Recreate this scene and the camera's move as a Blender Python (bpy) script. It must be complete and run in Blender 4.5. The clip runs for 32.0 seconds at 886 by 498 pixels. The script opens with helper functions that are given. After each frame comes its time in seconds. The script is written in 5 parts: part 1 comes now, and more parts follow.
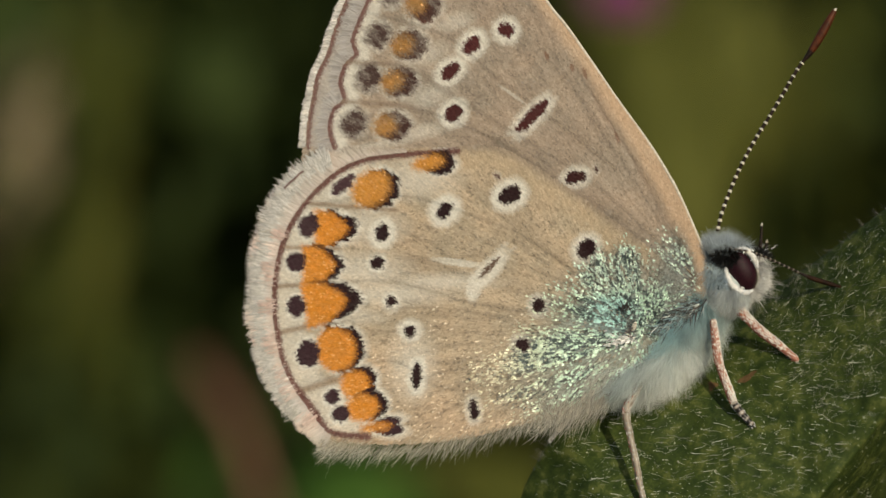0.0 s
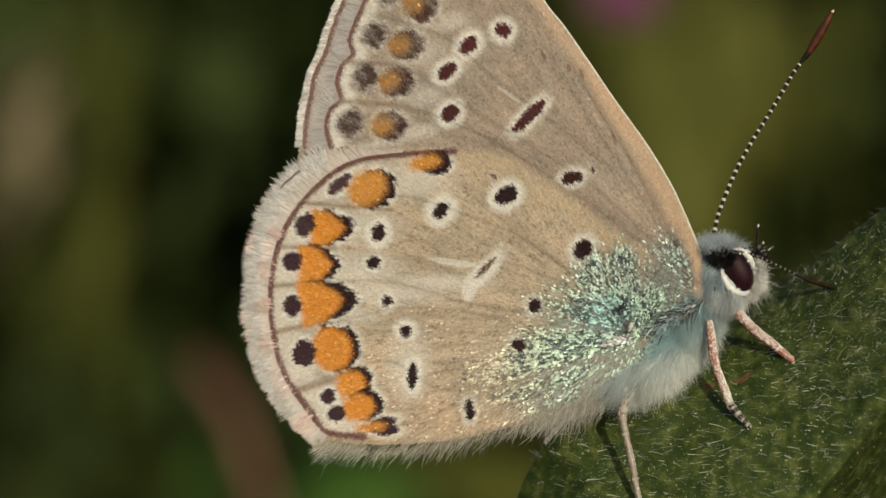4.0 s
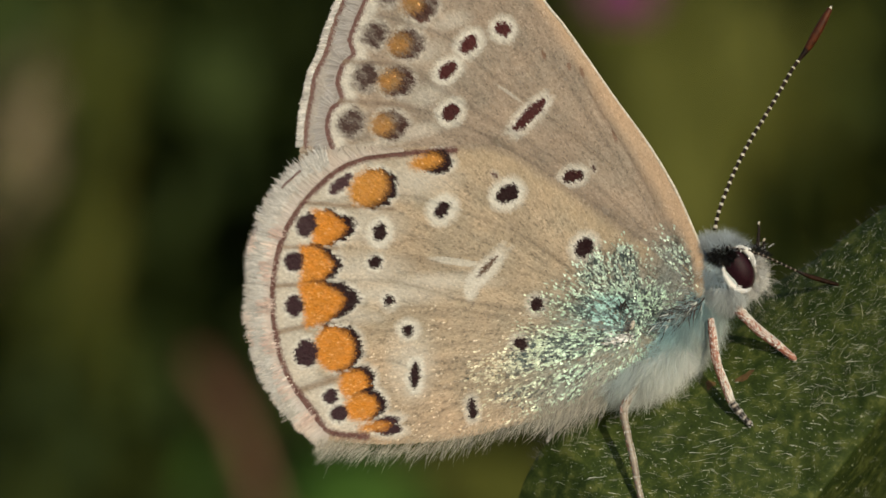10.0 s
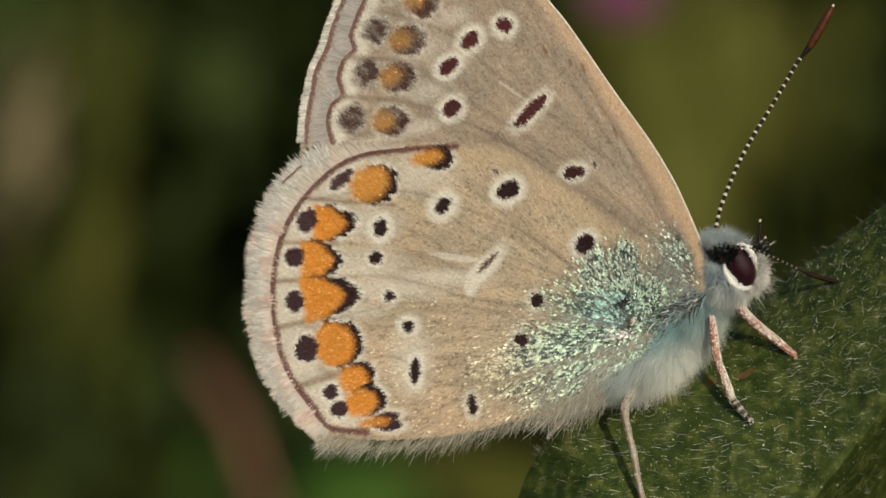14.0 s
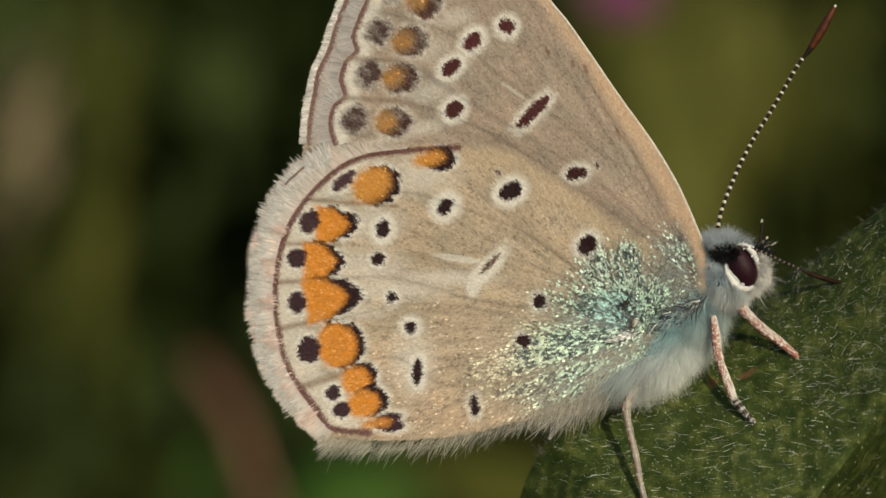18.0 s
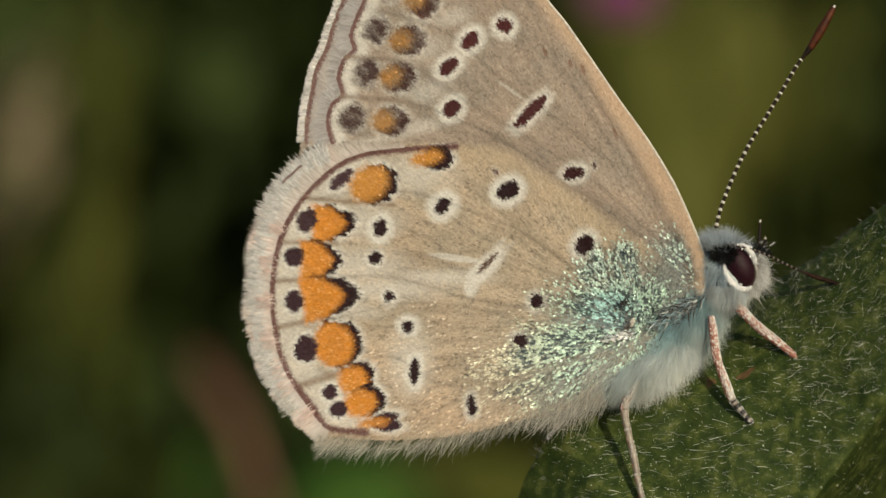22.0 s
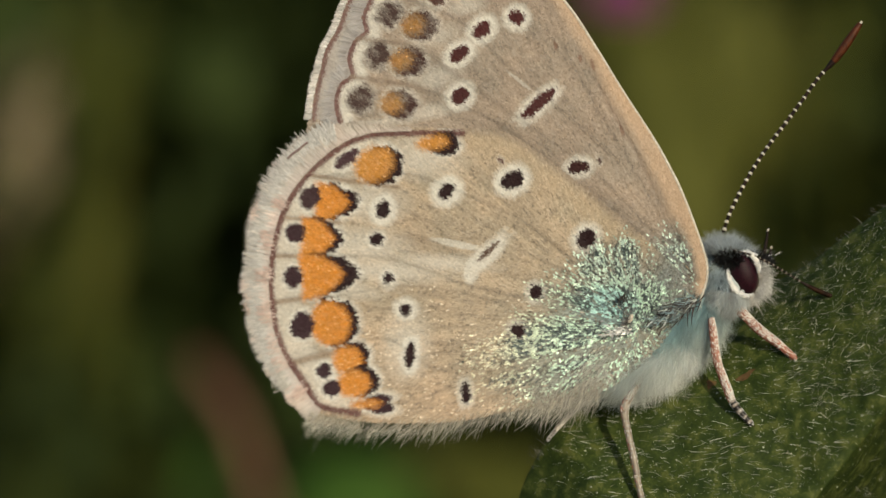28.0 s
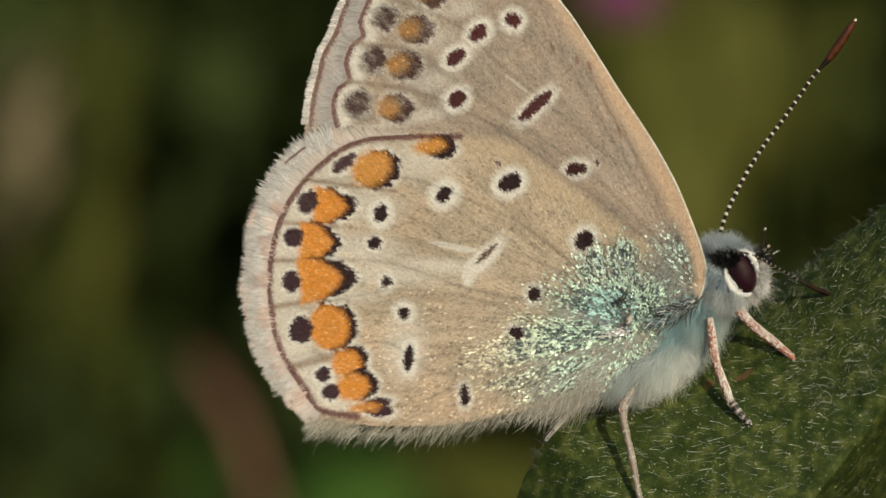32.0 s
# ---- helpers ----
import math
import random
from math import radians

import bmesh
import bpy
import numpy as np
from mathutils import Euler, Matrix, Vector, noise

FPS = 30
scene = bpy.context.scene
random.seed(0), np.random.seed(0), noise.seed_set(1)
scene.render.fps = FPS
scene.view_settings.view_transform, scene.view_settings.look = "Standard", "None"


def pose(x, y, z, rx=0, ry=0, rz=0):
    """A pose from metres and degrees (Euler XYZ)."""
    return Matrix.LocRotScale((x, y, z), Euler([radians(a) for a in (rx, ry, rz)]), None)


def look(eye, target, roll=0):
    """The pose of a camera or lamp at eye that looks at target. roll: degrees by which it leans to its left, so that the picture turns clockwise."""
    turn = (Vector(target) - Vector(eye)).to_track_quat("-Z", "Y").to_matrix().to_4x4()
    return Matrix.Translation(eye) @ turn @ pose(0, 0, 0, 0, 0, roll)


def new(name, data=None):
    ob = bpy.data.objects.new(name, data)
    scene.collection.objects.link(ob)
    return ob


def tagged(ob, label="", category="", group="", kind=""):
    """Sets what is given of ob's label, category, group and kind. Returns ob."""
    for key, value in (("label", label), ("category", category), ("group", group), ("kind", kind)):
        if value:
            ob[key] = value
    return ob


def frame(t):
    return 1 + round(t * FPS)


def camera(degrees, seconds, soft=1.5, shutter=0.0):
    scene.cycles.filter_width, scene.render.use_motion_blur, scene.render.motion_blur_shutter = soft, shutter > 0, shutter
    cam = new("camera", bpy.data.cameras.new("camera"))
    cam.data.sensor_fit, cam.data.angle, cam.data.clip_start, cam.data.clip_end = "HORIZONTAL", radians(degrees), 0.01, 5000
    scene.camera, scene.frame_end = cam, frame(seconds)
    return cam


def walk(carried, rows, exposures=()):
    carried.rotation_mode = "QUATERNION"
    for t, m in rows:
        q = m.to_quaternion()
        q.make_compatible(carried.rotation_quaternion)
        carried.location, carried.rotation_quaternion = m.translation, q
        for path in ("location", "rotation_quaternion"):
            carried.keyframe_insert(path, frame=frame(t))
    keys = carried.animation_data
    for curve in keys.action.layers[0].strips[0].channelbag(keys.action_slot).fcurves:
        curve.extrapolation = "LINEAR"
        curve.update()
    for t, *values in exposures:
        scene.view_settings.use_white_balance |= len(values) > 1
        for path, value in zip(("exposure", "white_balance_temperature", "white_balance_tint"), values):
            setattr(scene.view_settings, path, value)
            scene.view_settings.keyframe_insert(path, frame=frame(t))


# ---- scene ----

MM = 0.001
LENS = 22.0                      # a long macro lens
WIDE = 27.0                      # millimetres of subject across the picture
GRID = WIDE / 1568               # drawing grid of the specimen, millimetres
BACK = WIDE / 2 / math.tan(radians(LENS / 2))   # lens to subject, millimetres
HIGH = 0.30                      # the lens stands this high over the meadow's ground

cam = camera(LENS, 32.0, soft=1.5)
cam.data.dof.use_dof = True
cam.data.dof.focus_distance = (BACK - 0.55) * MM
cam.data.dof.aperture_fstop = 36.0
STAND = pose(0, -BACK * MM, HIGH, 90, 0, 0)
walk(cam, [(0.0, STAND), (32.0, STAND)], exposures=[(0.0, 0.0), (32.0, 0.0)])

# ---- light ----
SUN_WAY = Vector((0.35, -0.88, 0.33)).normalized()
world = bpy.data.worlds.new("sky")
scene.world = world
world.use_nodes = True
wn = world.node_tree
sky = wn.nodes.new("ShaderNodeTexSky")
sky.sky_type = "NISHITA"
sky.sun_disc = False
sky.sun_elevation = math.asin(SUN_WAY.z)
sky.sun_rotation = math.atan2(SUN_WAY.x, SUN_WAY.y)
wn.links.new(sky.outputs[0], wn.nodes["Background"].inputs[0])
wn.nodes["Background"].inputs[1].default_value = 0.09
sun = new("sun", bpy.data.lights.new("sun", "SUN"))
sun.data.energy = 2.15
sun.data.angle = radians(0.53)
sun.data.color = (1.0, 0.905, 0.67)
sun.matrix_world = look(SUN_WAY * 10, (0, 0, 0))


# ---- materials ----
def material(name, rough=0.6, metal=0.0, spec=0.5):
    m = bpy.data.materials.new(name)
    m.use_nodes = True
    b = m.node_tree.nodes["Principled BSDF"]
    b.inputs["Roughness"].default_value = rough
    b.inputs["Metallic"].default_value = metal
    b.inputs["Specular IOR Level"].default_value = spec
    return m, m.node_tree, b


def tint_material(name, rough, metal=0.0, spec=0.5, through_light=0.0, sheen=0.0):
    """Colour from the scales' and hairs' own pigment attribute."""
    m, nt, b = material(name, rough, metal, spec)
    a = nt.nodes.new("ShaderNodeAttribute")
    a.attribute_name = "tint"
    nt.links.new(a.outputs["Color"], b.inputs["Base Color"])
    if through_light:
        tr = nt.nodes.new("ShaderNodeBsdfTranslucent")
        nt.links.new(a.outputs["Color"], tr.inputs["Color"])
        mix = nt.nodes.new("ShaderNodeMixShader")
        mix.inputs[0].default_value = through_light
        nt.links.new(b.outputs[0], mix.inputs[1])
        nt.links.new(tr.outputs[0], mix.inputs[2])
        nt.links.new(mix.outputs[0], nt.nodes["Material Output"].inputs[0])
    if sheen:
        b.inputs["Sheen Weight"].default_value = sheen
    return m


def two_tone(name, low, high, size, rough=0.6, spec=0.5, bump=0.0, second=None, stretch=(1, 1, 1), through_light=0.0, metal=0.0):
    """Two colours mixed by noise at two scales, with fine relief."""
    m, nt, b = material(name, rough, metal, spec)
    co = nt.nodes.new("ShaderNodeTexCoord")
    mp = nt.nodes.new("ShaderNodeMapping")
    mp.inputs["Scale"].default_value = stretch
    nt.links.new(co.outputs["Object"], mp.inputs[0])
    n1 = nt.nodes.new("ShaderNodeTexNoise")
    n1.inputs["Scale"].default_value = 1 / size
    n1.inputs["Detail"].default_value = 6
    nt.links.new(mp.outputs[0], n1.inputs[0])
    n2 = nt.nodes.new("ShaderNodeTexNoise")
    n2.inputs["Scale"].default_value = 6 / size
    n2.inputs["Detail"].default_value = 3
    nt.links.new(mp.outputs[0], n2.inputs[0])
    add = nt.nodes.new("ShaderNodeMath")
    add.operation = "MULTIPLY_ADD"
    add.inputs[1].default_value = 0.4
    nt.links.new(n2.outputs[0], add.inputs[0])
    nt.links.new(n1.outputs[0], add.inputs[2])
    ramp = nt.nodes.new("ShaderNodeValToRGB")
    ramp.color_ramp.elements[0].position, ramp.color_ramp.elements[1].position = 0.52, 0.86
    ramp.color_ramp.elements[0].color, ramp.color_ramp.elements[1].color = (*low, 1), (*high, 1)
    if second:
        e = ramp.color_ramp.elements.new(0.72)
        e.color = (*second, 1)
    nt.links.new(add.outputs[0], ramp.inputs[0])
    nt.links.new(ramp.outputs[0], b.inputs["Base Color"])
    if bump:
        bp = nt.nodes.new("ShaderNodeBump")
        bp.inputs["Strength"].default_value = bump
        bp.inputs["Distance"].default_value = size * 0.3
        nt.links.new(add.outputs[0], bp.inputs["Height"])
        nt.links.new(bp.outputs[0], b.inputs["Normal"])
    if through_light:
        tr = nt.nodes.new("ShaderNodeBsdfTranslucent")
        nt.links.new(ramp.outputs[0], tr.inputs["Color"])
        mix = nt.nodes.new("ShaderNodeMixShader")
        mix.inputs[0].default_value = through_light
        nt.links.new(b.outputs[0], mix.inputs[1])
        nt.links.new(tr.outputs[0], mix.inputs[2])
        nt.links.new(mix.outputs[0], nt.nodes["Material Output"].inputs[0])
    return m


M_SCALE = tint_material("wing_scales", 0.40, 0.0, 0.28)
M_SOOT = tint_material("dark_scales", 0.5, 0.0, 0.14)
M_FRINGE = tint_material("fringe_scales", 0.45, 0.0, 0.5)
M_GLINT = tint_material("glinting_scales", 0.32, 0.0, 0.8)
M_MEMBRANE = tint_material("wing_membrane", 0.6, 0.0, 0.3)
M_SHINY = tint_material("metallic_scales", 0.42, 0.18, 0.55)
M_FUR = tint_material("fur", 0.45, 0.0, 0.4, through_light=0.3)
M_LEG = tint_material("leg_scales", 0.38, 0.0, 0.5)
M_HAIR = tint_material("leaf_hair", 0.3, 0.0, 0.6)
M_EYE = two_tone("compound_eye", (0.012, 0.0012, 0.004), (0.030, 0.003, 0.010), 0.00006, 0.55, 0.25, 0.25)
M_CHITIN = two_tone("dark_chitin", (0.009, 0.006, 0.005), (0.030, 0.015, 0.010), 0.0002, 0.55, 0.2)
M_CLUB = two_tone("club_chitin", (0.040, 0.011, 0.004), (0.12, 0.032, 0.010), 0.0003, 0.5, 0.25)
M_PALE = two_tone("pale_ring_scales", (0.60, 0.52, 0.42), (0.82, 0.78, 0.70), 0.0001, 0.5)
M_SOIL = two_tone("meadow_soil", (0.018, 0.014, 0.009), (0.05, 0.038, 0.022), 0.03, 0.95, 0.1, 0.6)


# ---- building aids ----
RNG = np.random.default_rng(7)


def spot_at(u, v, y=0.0):
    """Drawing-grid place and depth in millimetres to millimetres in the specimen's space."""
    u, v, y = np.broadcast_arrays(np.asarray(u, float), np.asarray(v, float), np.asarray(y, float))
    k = 1 + y / BACK
    return np.stack([(u - 784) * GRID * k, y, (441 - v) * GRID * k], -1)


def mesh_of(name, verts, faces, tint=None, smooth=True):
    """verts in metres."""
    me = bpy.data.meshes.new(name)
    me.from_pydata(np.asarray(verts).tolist(), [], faces if isinstance(faces, list) else faces.tolist())
    if tint is not None:
        a = me.color_attributes.new("tint", "FLOAT_COLOR", "POINT")
        rgba = np.ones((len(me.vertices), 4), np.float32)
        rgba[:, :3] = np.clip(tint, 0, 1)
        a.data.foreach_set("color", rgba.ravel())
    me.polygons.foreach_set("use_smooth", np.full(len(me.polygons), smooth))
    me.update()
    return me


def part(name, me, mat, parent, label="", kind=""):
    ob = new(name, me)
    if not me.materials:
        me.materials.append(mat)
    ob.parent = parent
    return tagged(ob, label, kind=kind)


def from_bm(name, bm, smooth=True):
    me = bpy.data.meshes.new(name)
    bm.to_mesh(me)
    bm.free()
    me.polygons.foreach_set("use_smooth", np.full(len(me.polygons), smooth))
    return me


def value_noise(x, y, seed=0):
    r = np.random.default_rng(seed).random((256, 256))
    xi, yi = np.floor(x).astype(int), np.floor(y).astype(int)
    fx, fy = x - xi, y - yi
    fx, fy = fx * fx * (3 - 2 * fx), fy * fy * (3 - 2 * fy)
    a, b = r[xi % 256, yi % 256], r[(xi + 1) % 256, yi % 256]
    c, d = r[xi % 256, (yi + 1) % 256], r[(xi + 1) % 256, (yi + 1) % 256]
    return (a * (1 - fx) + b * fx) * (1 - fy) + (c * (1 - fx) + d * fx) * fy


def smooth_line(points, steps=8, closed=False):
    """Catmull-Rom through a few control points."""
    p = np.array(points, float)
    n = len(p)
    out = []
    for i in range(n if closed else n - 1):
        if closed:
            a, b, c, d = p[i - 1], p[i], p[(i + 1) % n], p[(i + 2) % n]
        else:
            a, b, c, d = p[max(i - 1, 0)], p[i], p[i + 1], p[min(i + 2, n - 1)]
        for k in range(steps):
            t = k / steps
            out.append(0.5 * (2 * b + (c - a) * t + (2 * a - 5 * b + 4 * c - d) * t * t + (3 * b - a - 3 * c + d) * t ** 3))
    if not closed:
        out.append(p[-1])
    return np.array(out)


def inside(u, v, poly):
    hit = np.zeros(u.shape, bool)
    for (x0, y0), (x1, y1) in zip(poly, np.roll(poly, -1, 0)):
        if y0 != y1:
            hit ^= ((y0 > v) != (y1 > v)) & (u < (x1 - x0) * (v - y0) / (y1 - y0) + x0)
    return hit


def line_distance(u, v, line):
    d = np.full(u.shape, 1e9)
    for (x0, y0), (x1, y1) in zip(line[:-1], line[1:]):
        dx, dy = x1 - x0, y1 - y0
        t = np.clip(((u - x0) * dx + (v - y0) * dy) / (dx * dx + dy * dy + 1e-9), 0, 1)
        d = np.minimum(d, np.hypot(u - x0 - t * dx, v - y0 - t * dy))
    return d


def strands(name, roots, ways, lengths, radii, tint, droop=None, bends=3, tip_tint=None):
    """Many thin tapered hairs in one mesh, flattened like wing hairs; all in millimetres. droop: a sideways bend of each hair."""
    n = len(roots)
    ways = ways / np.linalg.norm(ways, axis=1, keepdims=True)
    face = np.array([0.15, -1.0, 0.15]) + RNG.normal(0, 0.45, (n, 3))
    a = np.cross(ways, face)
    a /= np.linalg.norm(a, axis=1, keepdims=True) + 1e-9
    droop = np.zeros((n, 3)) if droop is None else droop
    tint = np.broadcast_to(tint, (n, 3))
    tip_tint = tint if tip_tint is None else np.broadcast_to(tip_tint, (n, 3))
    rows, cols = [], []
    for k in range(bends + 1):
        t = k / bends
        mid = roots + ways * (lengths * t)[:, None] + droop * (lengths * t * t)[:, None]
        r = radii * (1 - 0.85 * t ** 1.5)
        for q in (-1, 1):
            rows.append(mid + a * (r * q)[:, None])
            cols.append(tint * (1 - t) + tip_tint * t)
    m = 2 * (bends + 1)
    verts = np.stack(rows, 1).reshape(-1, 3) * MM
    cols = np.stack(cols, 1).reshape(-1, 3)
    unit = np.array([(2 * k, 2 * k + 1, 2 * k + 3, 2 * k + 2) for k in range(bends)])
    faces = (np.arange(n)[:, None, None] * m + unit[None]).reshape(-1, 4)
    return mesh_of(name, verts, faces, cols)


def tube(name, line, radii, sides=10, tint=None, cap=True):
    """A round, tapering tube along points in millimetres."""
    line = np.asarray(line, float)
    n = len(line)
    way = np.gradient(line, axis=0)
    way /= np.linalg.norm(way, axis=1, keepdims=True)
    a = np.cross(way, [0.05, 1.0, 0.02])
    a /= np.linalg.norm(a, axis=1, keepdims=True)
    b = np.cross(way, a)
    w = np.arange(sides) * 2 * math.pi / sides
    r = np.broadcast_to(np.asarray(radii, float), (n,))
    v = line[:, None] + (a[:, None] * np.cos(w)[None, :, None] + b[:, None] * np.sin(w)[None, :, None]) * r[:, None, None]
    v = v.reshape(-1, 3) * MM
    faces = [(i * sides + j, i * sides + (j + 1) % sides, (i + 1) * sides + (j + 1) % sides, (i + 1) * sides + j) for i in range(n - 1) for j in range(sides)]
    if cap:
        faces += [tuple(range(sides))[::-1], tuple((n - 1) * sides + j for j in range(sides))]
    return mesh_of(name, v, faces, None if tint is None else np.repeat(tint, sides, 0))


def ellipsoid(name, centre, radii, turn=(0, 0, 0), rough=0.0, seg=32):
    bm = bmesh.new()
    bmesh.ops.create_uvsphere(bm, u_segments=seg, v_segments=seg // 2, radius=1)
    m = Matrix.Translation(Vector(centre) * MM) @ Euler([radians(t) for t in turn]).to_matrix().to_4x4() @ Matrix.Diagonal((*(Vector(radii) * MM), 1))
    for v in bm.verts:
        v.co *= 1 + rough * (noise.noise(v.co * 4) if rough else 0)
    bm.transform(m)
    return from_bm(name, bm)


# ---- the wings' pattern ----
BASE_H = (1135.0, 590.0)
BASE_F = (1250.0, 525.0)
CREAM, TAN, GREY = np.array([0.80, 0.77, 0.71]), np.array([0.455, 0.365, 0.267]), np.array([0.374, 0.298, 0.236])
ORANGE, BLACK, BROWN = np.array([0.70, 0.255, 0.018]), np.array([0.020, 0.006, 0.008]), np.array([0.115, 0.058, 0.052])

HIND_LINE = smooth_line([(810, 268), (720, 274), (645, 284), (594, 308), (546, 353), (515, 397), (497, 440), (487, 490), (485, 540), (490, 590), (501, 640), (522, 685), (546, 718), (570, 751), (592, 768), (650, 773)])
HIND_EDGE = smooth_line([(860, 258), (790, 262), (700, 266), (620, 278), (568, 303), (527, 338), (495, 380), (477, 430), (468, 490), (466, 545), (471, 597), (483, 650), (503, 695), (528, 735), (562, 772), (620, 784), (720, 786), (820, 776), (920, 752), (1010, 728), (1090, 700), (1150, 650), (1195, 590), (1215, 540), (1195, 485), (1130, 425), (1060, 372), (1000, 330), (940, 290), (900, 268)], closed=True)
FORE_LINE = smooth_line([(668, -40), (650, 5), (634, 42), (624, 72), (629, 97), (611, 117), (602, 148), (609, 177), (590, 196), (583, 228), (592, 264)])
FORE_RIM = smooth_line([(640, -40), (612, 10), (592, 62), (580, 100), (563, 135), (556, 172), (548, 215), (545, 260)])
FORE_EDGE = smooth_line([(780, -270), (700, -200), (645, -95), (606, 5), (585, 62), (566, 118), (551, 165), (541, 212), (537, 255), (545, 300), (640, 360), (900, 420), (1100, 520), (1190, 556), (1236, 536), (1254, 500), (1252, 468), (1239, 430), (1210, 362), (1188, 318), (1149, 255), (1092, 176), (1040, 100), (1002, 46), (966, 0), (900, -110), (840, -225)], closed=True)
HIND_COSTA = smooth_line([(800, 262), (860, 258), (900, 268), (940, 290), (1000, 330), (1060, 372), (1130, 425)])
VEINS_H = [smooth_line(p) for p in (
    [(1125, 580), (1000, 500), (860, 455), (790, 462), (700, 455), (600, 437), (497, 438)],
    [(1125, 580), (960, 440), (830, 380), (700, 345), (560, 362)],
    [(1125, 585), (1000, 560), (850, 540), (700, 500), (590, 500), (487, 506)],
    [(1125, 590), (990, 585), (850, 555), (720, 545), (600, 570), (492, 585)],
    [(1125, 595), (950, 640), (800, 690), (700, 640), (610, 660), (530, 690)],
    [(1125, 598), (960, 650), (850, 690), (760, 740), (640, 765)])]
VEINS_F = [smooth_line(p) for p in (
    [(1240, 500), (1130, 330), (1030, 180), (960, 60), (920, -30)],
    [(1240, 500), (1080, 350), (950, 260), (800, 170), (720, 120), (605, 110)],
    [(1235, 505), (1060, 380), (900, 262), (800, 215), (720, 190), (605, 180)],
    [(1090, 300), (950, 190), (870, 130), (780, 60), (640, 20)])]


def oval(u, v, cu, cv, ru, rv, ang=0.0):
    c, s = math.cos(radians(ang)), math.sin(radians(ang))
    x, y = (u - cu) * c - (v - cv) * s, -(u - cu) * s - (v - cv) * c
    return np.hypot(x / ru, y / rv)


def shield(u, v, cu, cv, ru, rv, ang=0.0):
    """A lunule with a blunt outer end that narrows to a rounded inner point."""
    c, s = math.cos(radians(ang)), math.sin(radians(ang))
    x, y = (u - cu) * c - (v - cv) * s, np.abs(-(u - cu) * s - (v - cv) * c)
    t = np.clip((x + ru) / (2 * ru), 0, 1.6)
    side = (y - rv * (1 - t ** 2.6)) / np.hypot(1, 1.3 * rv * t ** 1.6 / ru)
    return 1 + np.maximum(side, -x - ru) / min(ru, rv)


class Mark:
    """One mark of the pattern: a field of its own scales. edge: how softly it ends, in grid units; teeth: how ragged its outline is."""

    def __init__(self, wing, name, label, tint, shape, geo, ring=0.0, ring_tint=None, thin=1.0, edge=4.0, teeth=5.0, cap=None):
        self.wing, self.name, self.label, self.tint, self.shape = wing, name, label, tint, shape
        self.geo, self.ring, self.ring_tint, self.thin = geo, ring, ring_tint, thin
        self.edge, self.teeth, self.cap = edge, teeth, cap

    def gap(self, u, v):
        """How far outside the mark a place lies, in grid units; below 0 inside."""
        cu, cv, ru, rv, ang = self.geo
        out = np.full(u.shape, 99.0)
        near = np.hypot(u - cu, v - cv) < max(ru, rv) + 60
        u, v = u[near], v[near]
        f = lambda a, b: self.shape(a, b, *self.geo)
        r = f(u, v)
        g = (r - 1) * min(ru, rv) if self.shape is shield else (r - 1) / np.clip(np.hypot(f(u + 1, v) - f(u - 1, v), f(u, v + 1) - f(u, v - 1)) / 2, 0.5 / max(ru, rv), 1)
        if self.cap:
            wide, thin, way = self.cap
            turn = np.arctan2(cv - v, u - cu) - radians(way)
            g = g - (thin + (wide - thin) * np.clip(np.cos(turn), 0, 1) ** 1.6) + 14 * np.clip(-np.cos(turn) - 0.1, 0, 1)
        out[near] = g
        return out


MARKS = []
PLUM = np.array([0.040, 0.017, 0.024])
WINE = np.array([0.075, 0.016, 0.017])


def eye_spot(wing, cu, cv, ru, rv, ang=0.0, ring=12.0, tint=BLACK, thin=1.0):
    MARKS.append(Mark(wing, "black_spot", "black wing spot in a cream ring", tint, oval, (cu, cv, ru, rv, ang), ring, CREAM, thin))


def edge_spot(wing, cu, cv, ru, rv, ang=0.0, ring=12.0, tint=PLUM, thin=1.0, edge=5.0, teeth=4.0):
    MARKS.append(Mark(wing, "edge_spot", "dark spot on the white wing margin", tint, oval, (cu, cv, ru, rv, ang), ring, CREAM, thin, edge, teeth))


def capped_patch(wing, cu, cv, ru, rv, ang, shape, cap, tint=ORANGE, dark=BLACK, thin=1.0, edge=11.0, teeth=7.0, ring=9.0):
    """An orange patch under a ragged dark cap. cap: the cap's breadth where it is broadest and at its ends, and the way it faces in degrees."""
    geo = (cu, cv, ru, rv, ang)
    MARKS.append(Mark(wing, "dark_crescent", "ragged black crescent capping an orange patch", dark, shape, geo, ring, CREAM, thin, 4.0 if thin > 0.97 else 9.0, teeth, cap))
    MARKS.append(Mark(wing, "orange_patch", "orange patch of wing scales", tint, shape, geo, 0, None, thin, edge, 3.0))


# hind wing: the inner spots
eye_spot("h", 787, 373, 17, 12, 40, 17)
eye_spot("h", 902, 346, 22, 15, 33, 16)
eye_spot("h", 1038, 441, 20, 15, 48, 13)
eye_spot("h", 676, 412, 12, 16, -15, 17)
eye_spot("h", 667, 467, 13, 12, 30, 10)
eye_spot("h", 692, 533, 10, 10, 30, 12)
eye_spot("h", 726, 586, 11, 11, 20, 14)
eye_spot("h", 737, 665, 9, 25, -4, 14)
eye_spot("h", 838, 724, 9, 21, 5, 8)
eye_spot("h", 953, 541, 12, 14, 0, 9)
eye_spot("h", 925, 611, 15, 12, -35, 10)
eye_spot("h", 866, 473, 27, 4.5, 46, 10, np.array([0.12, 0.07, 0.05]))
eye_spot("h", 880, 312, 4, 5, 45, 3, BROWN)
DULL, FADED = np.array([0.60, 0.265, 0.040]), np.array([0.068, 0.034, 0.042])
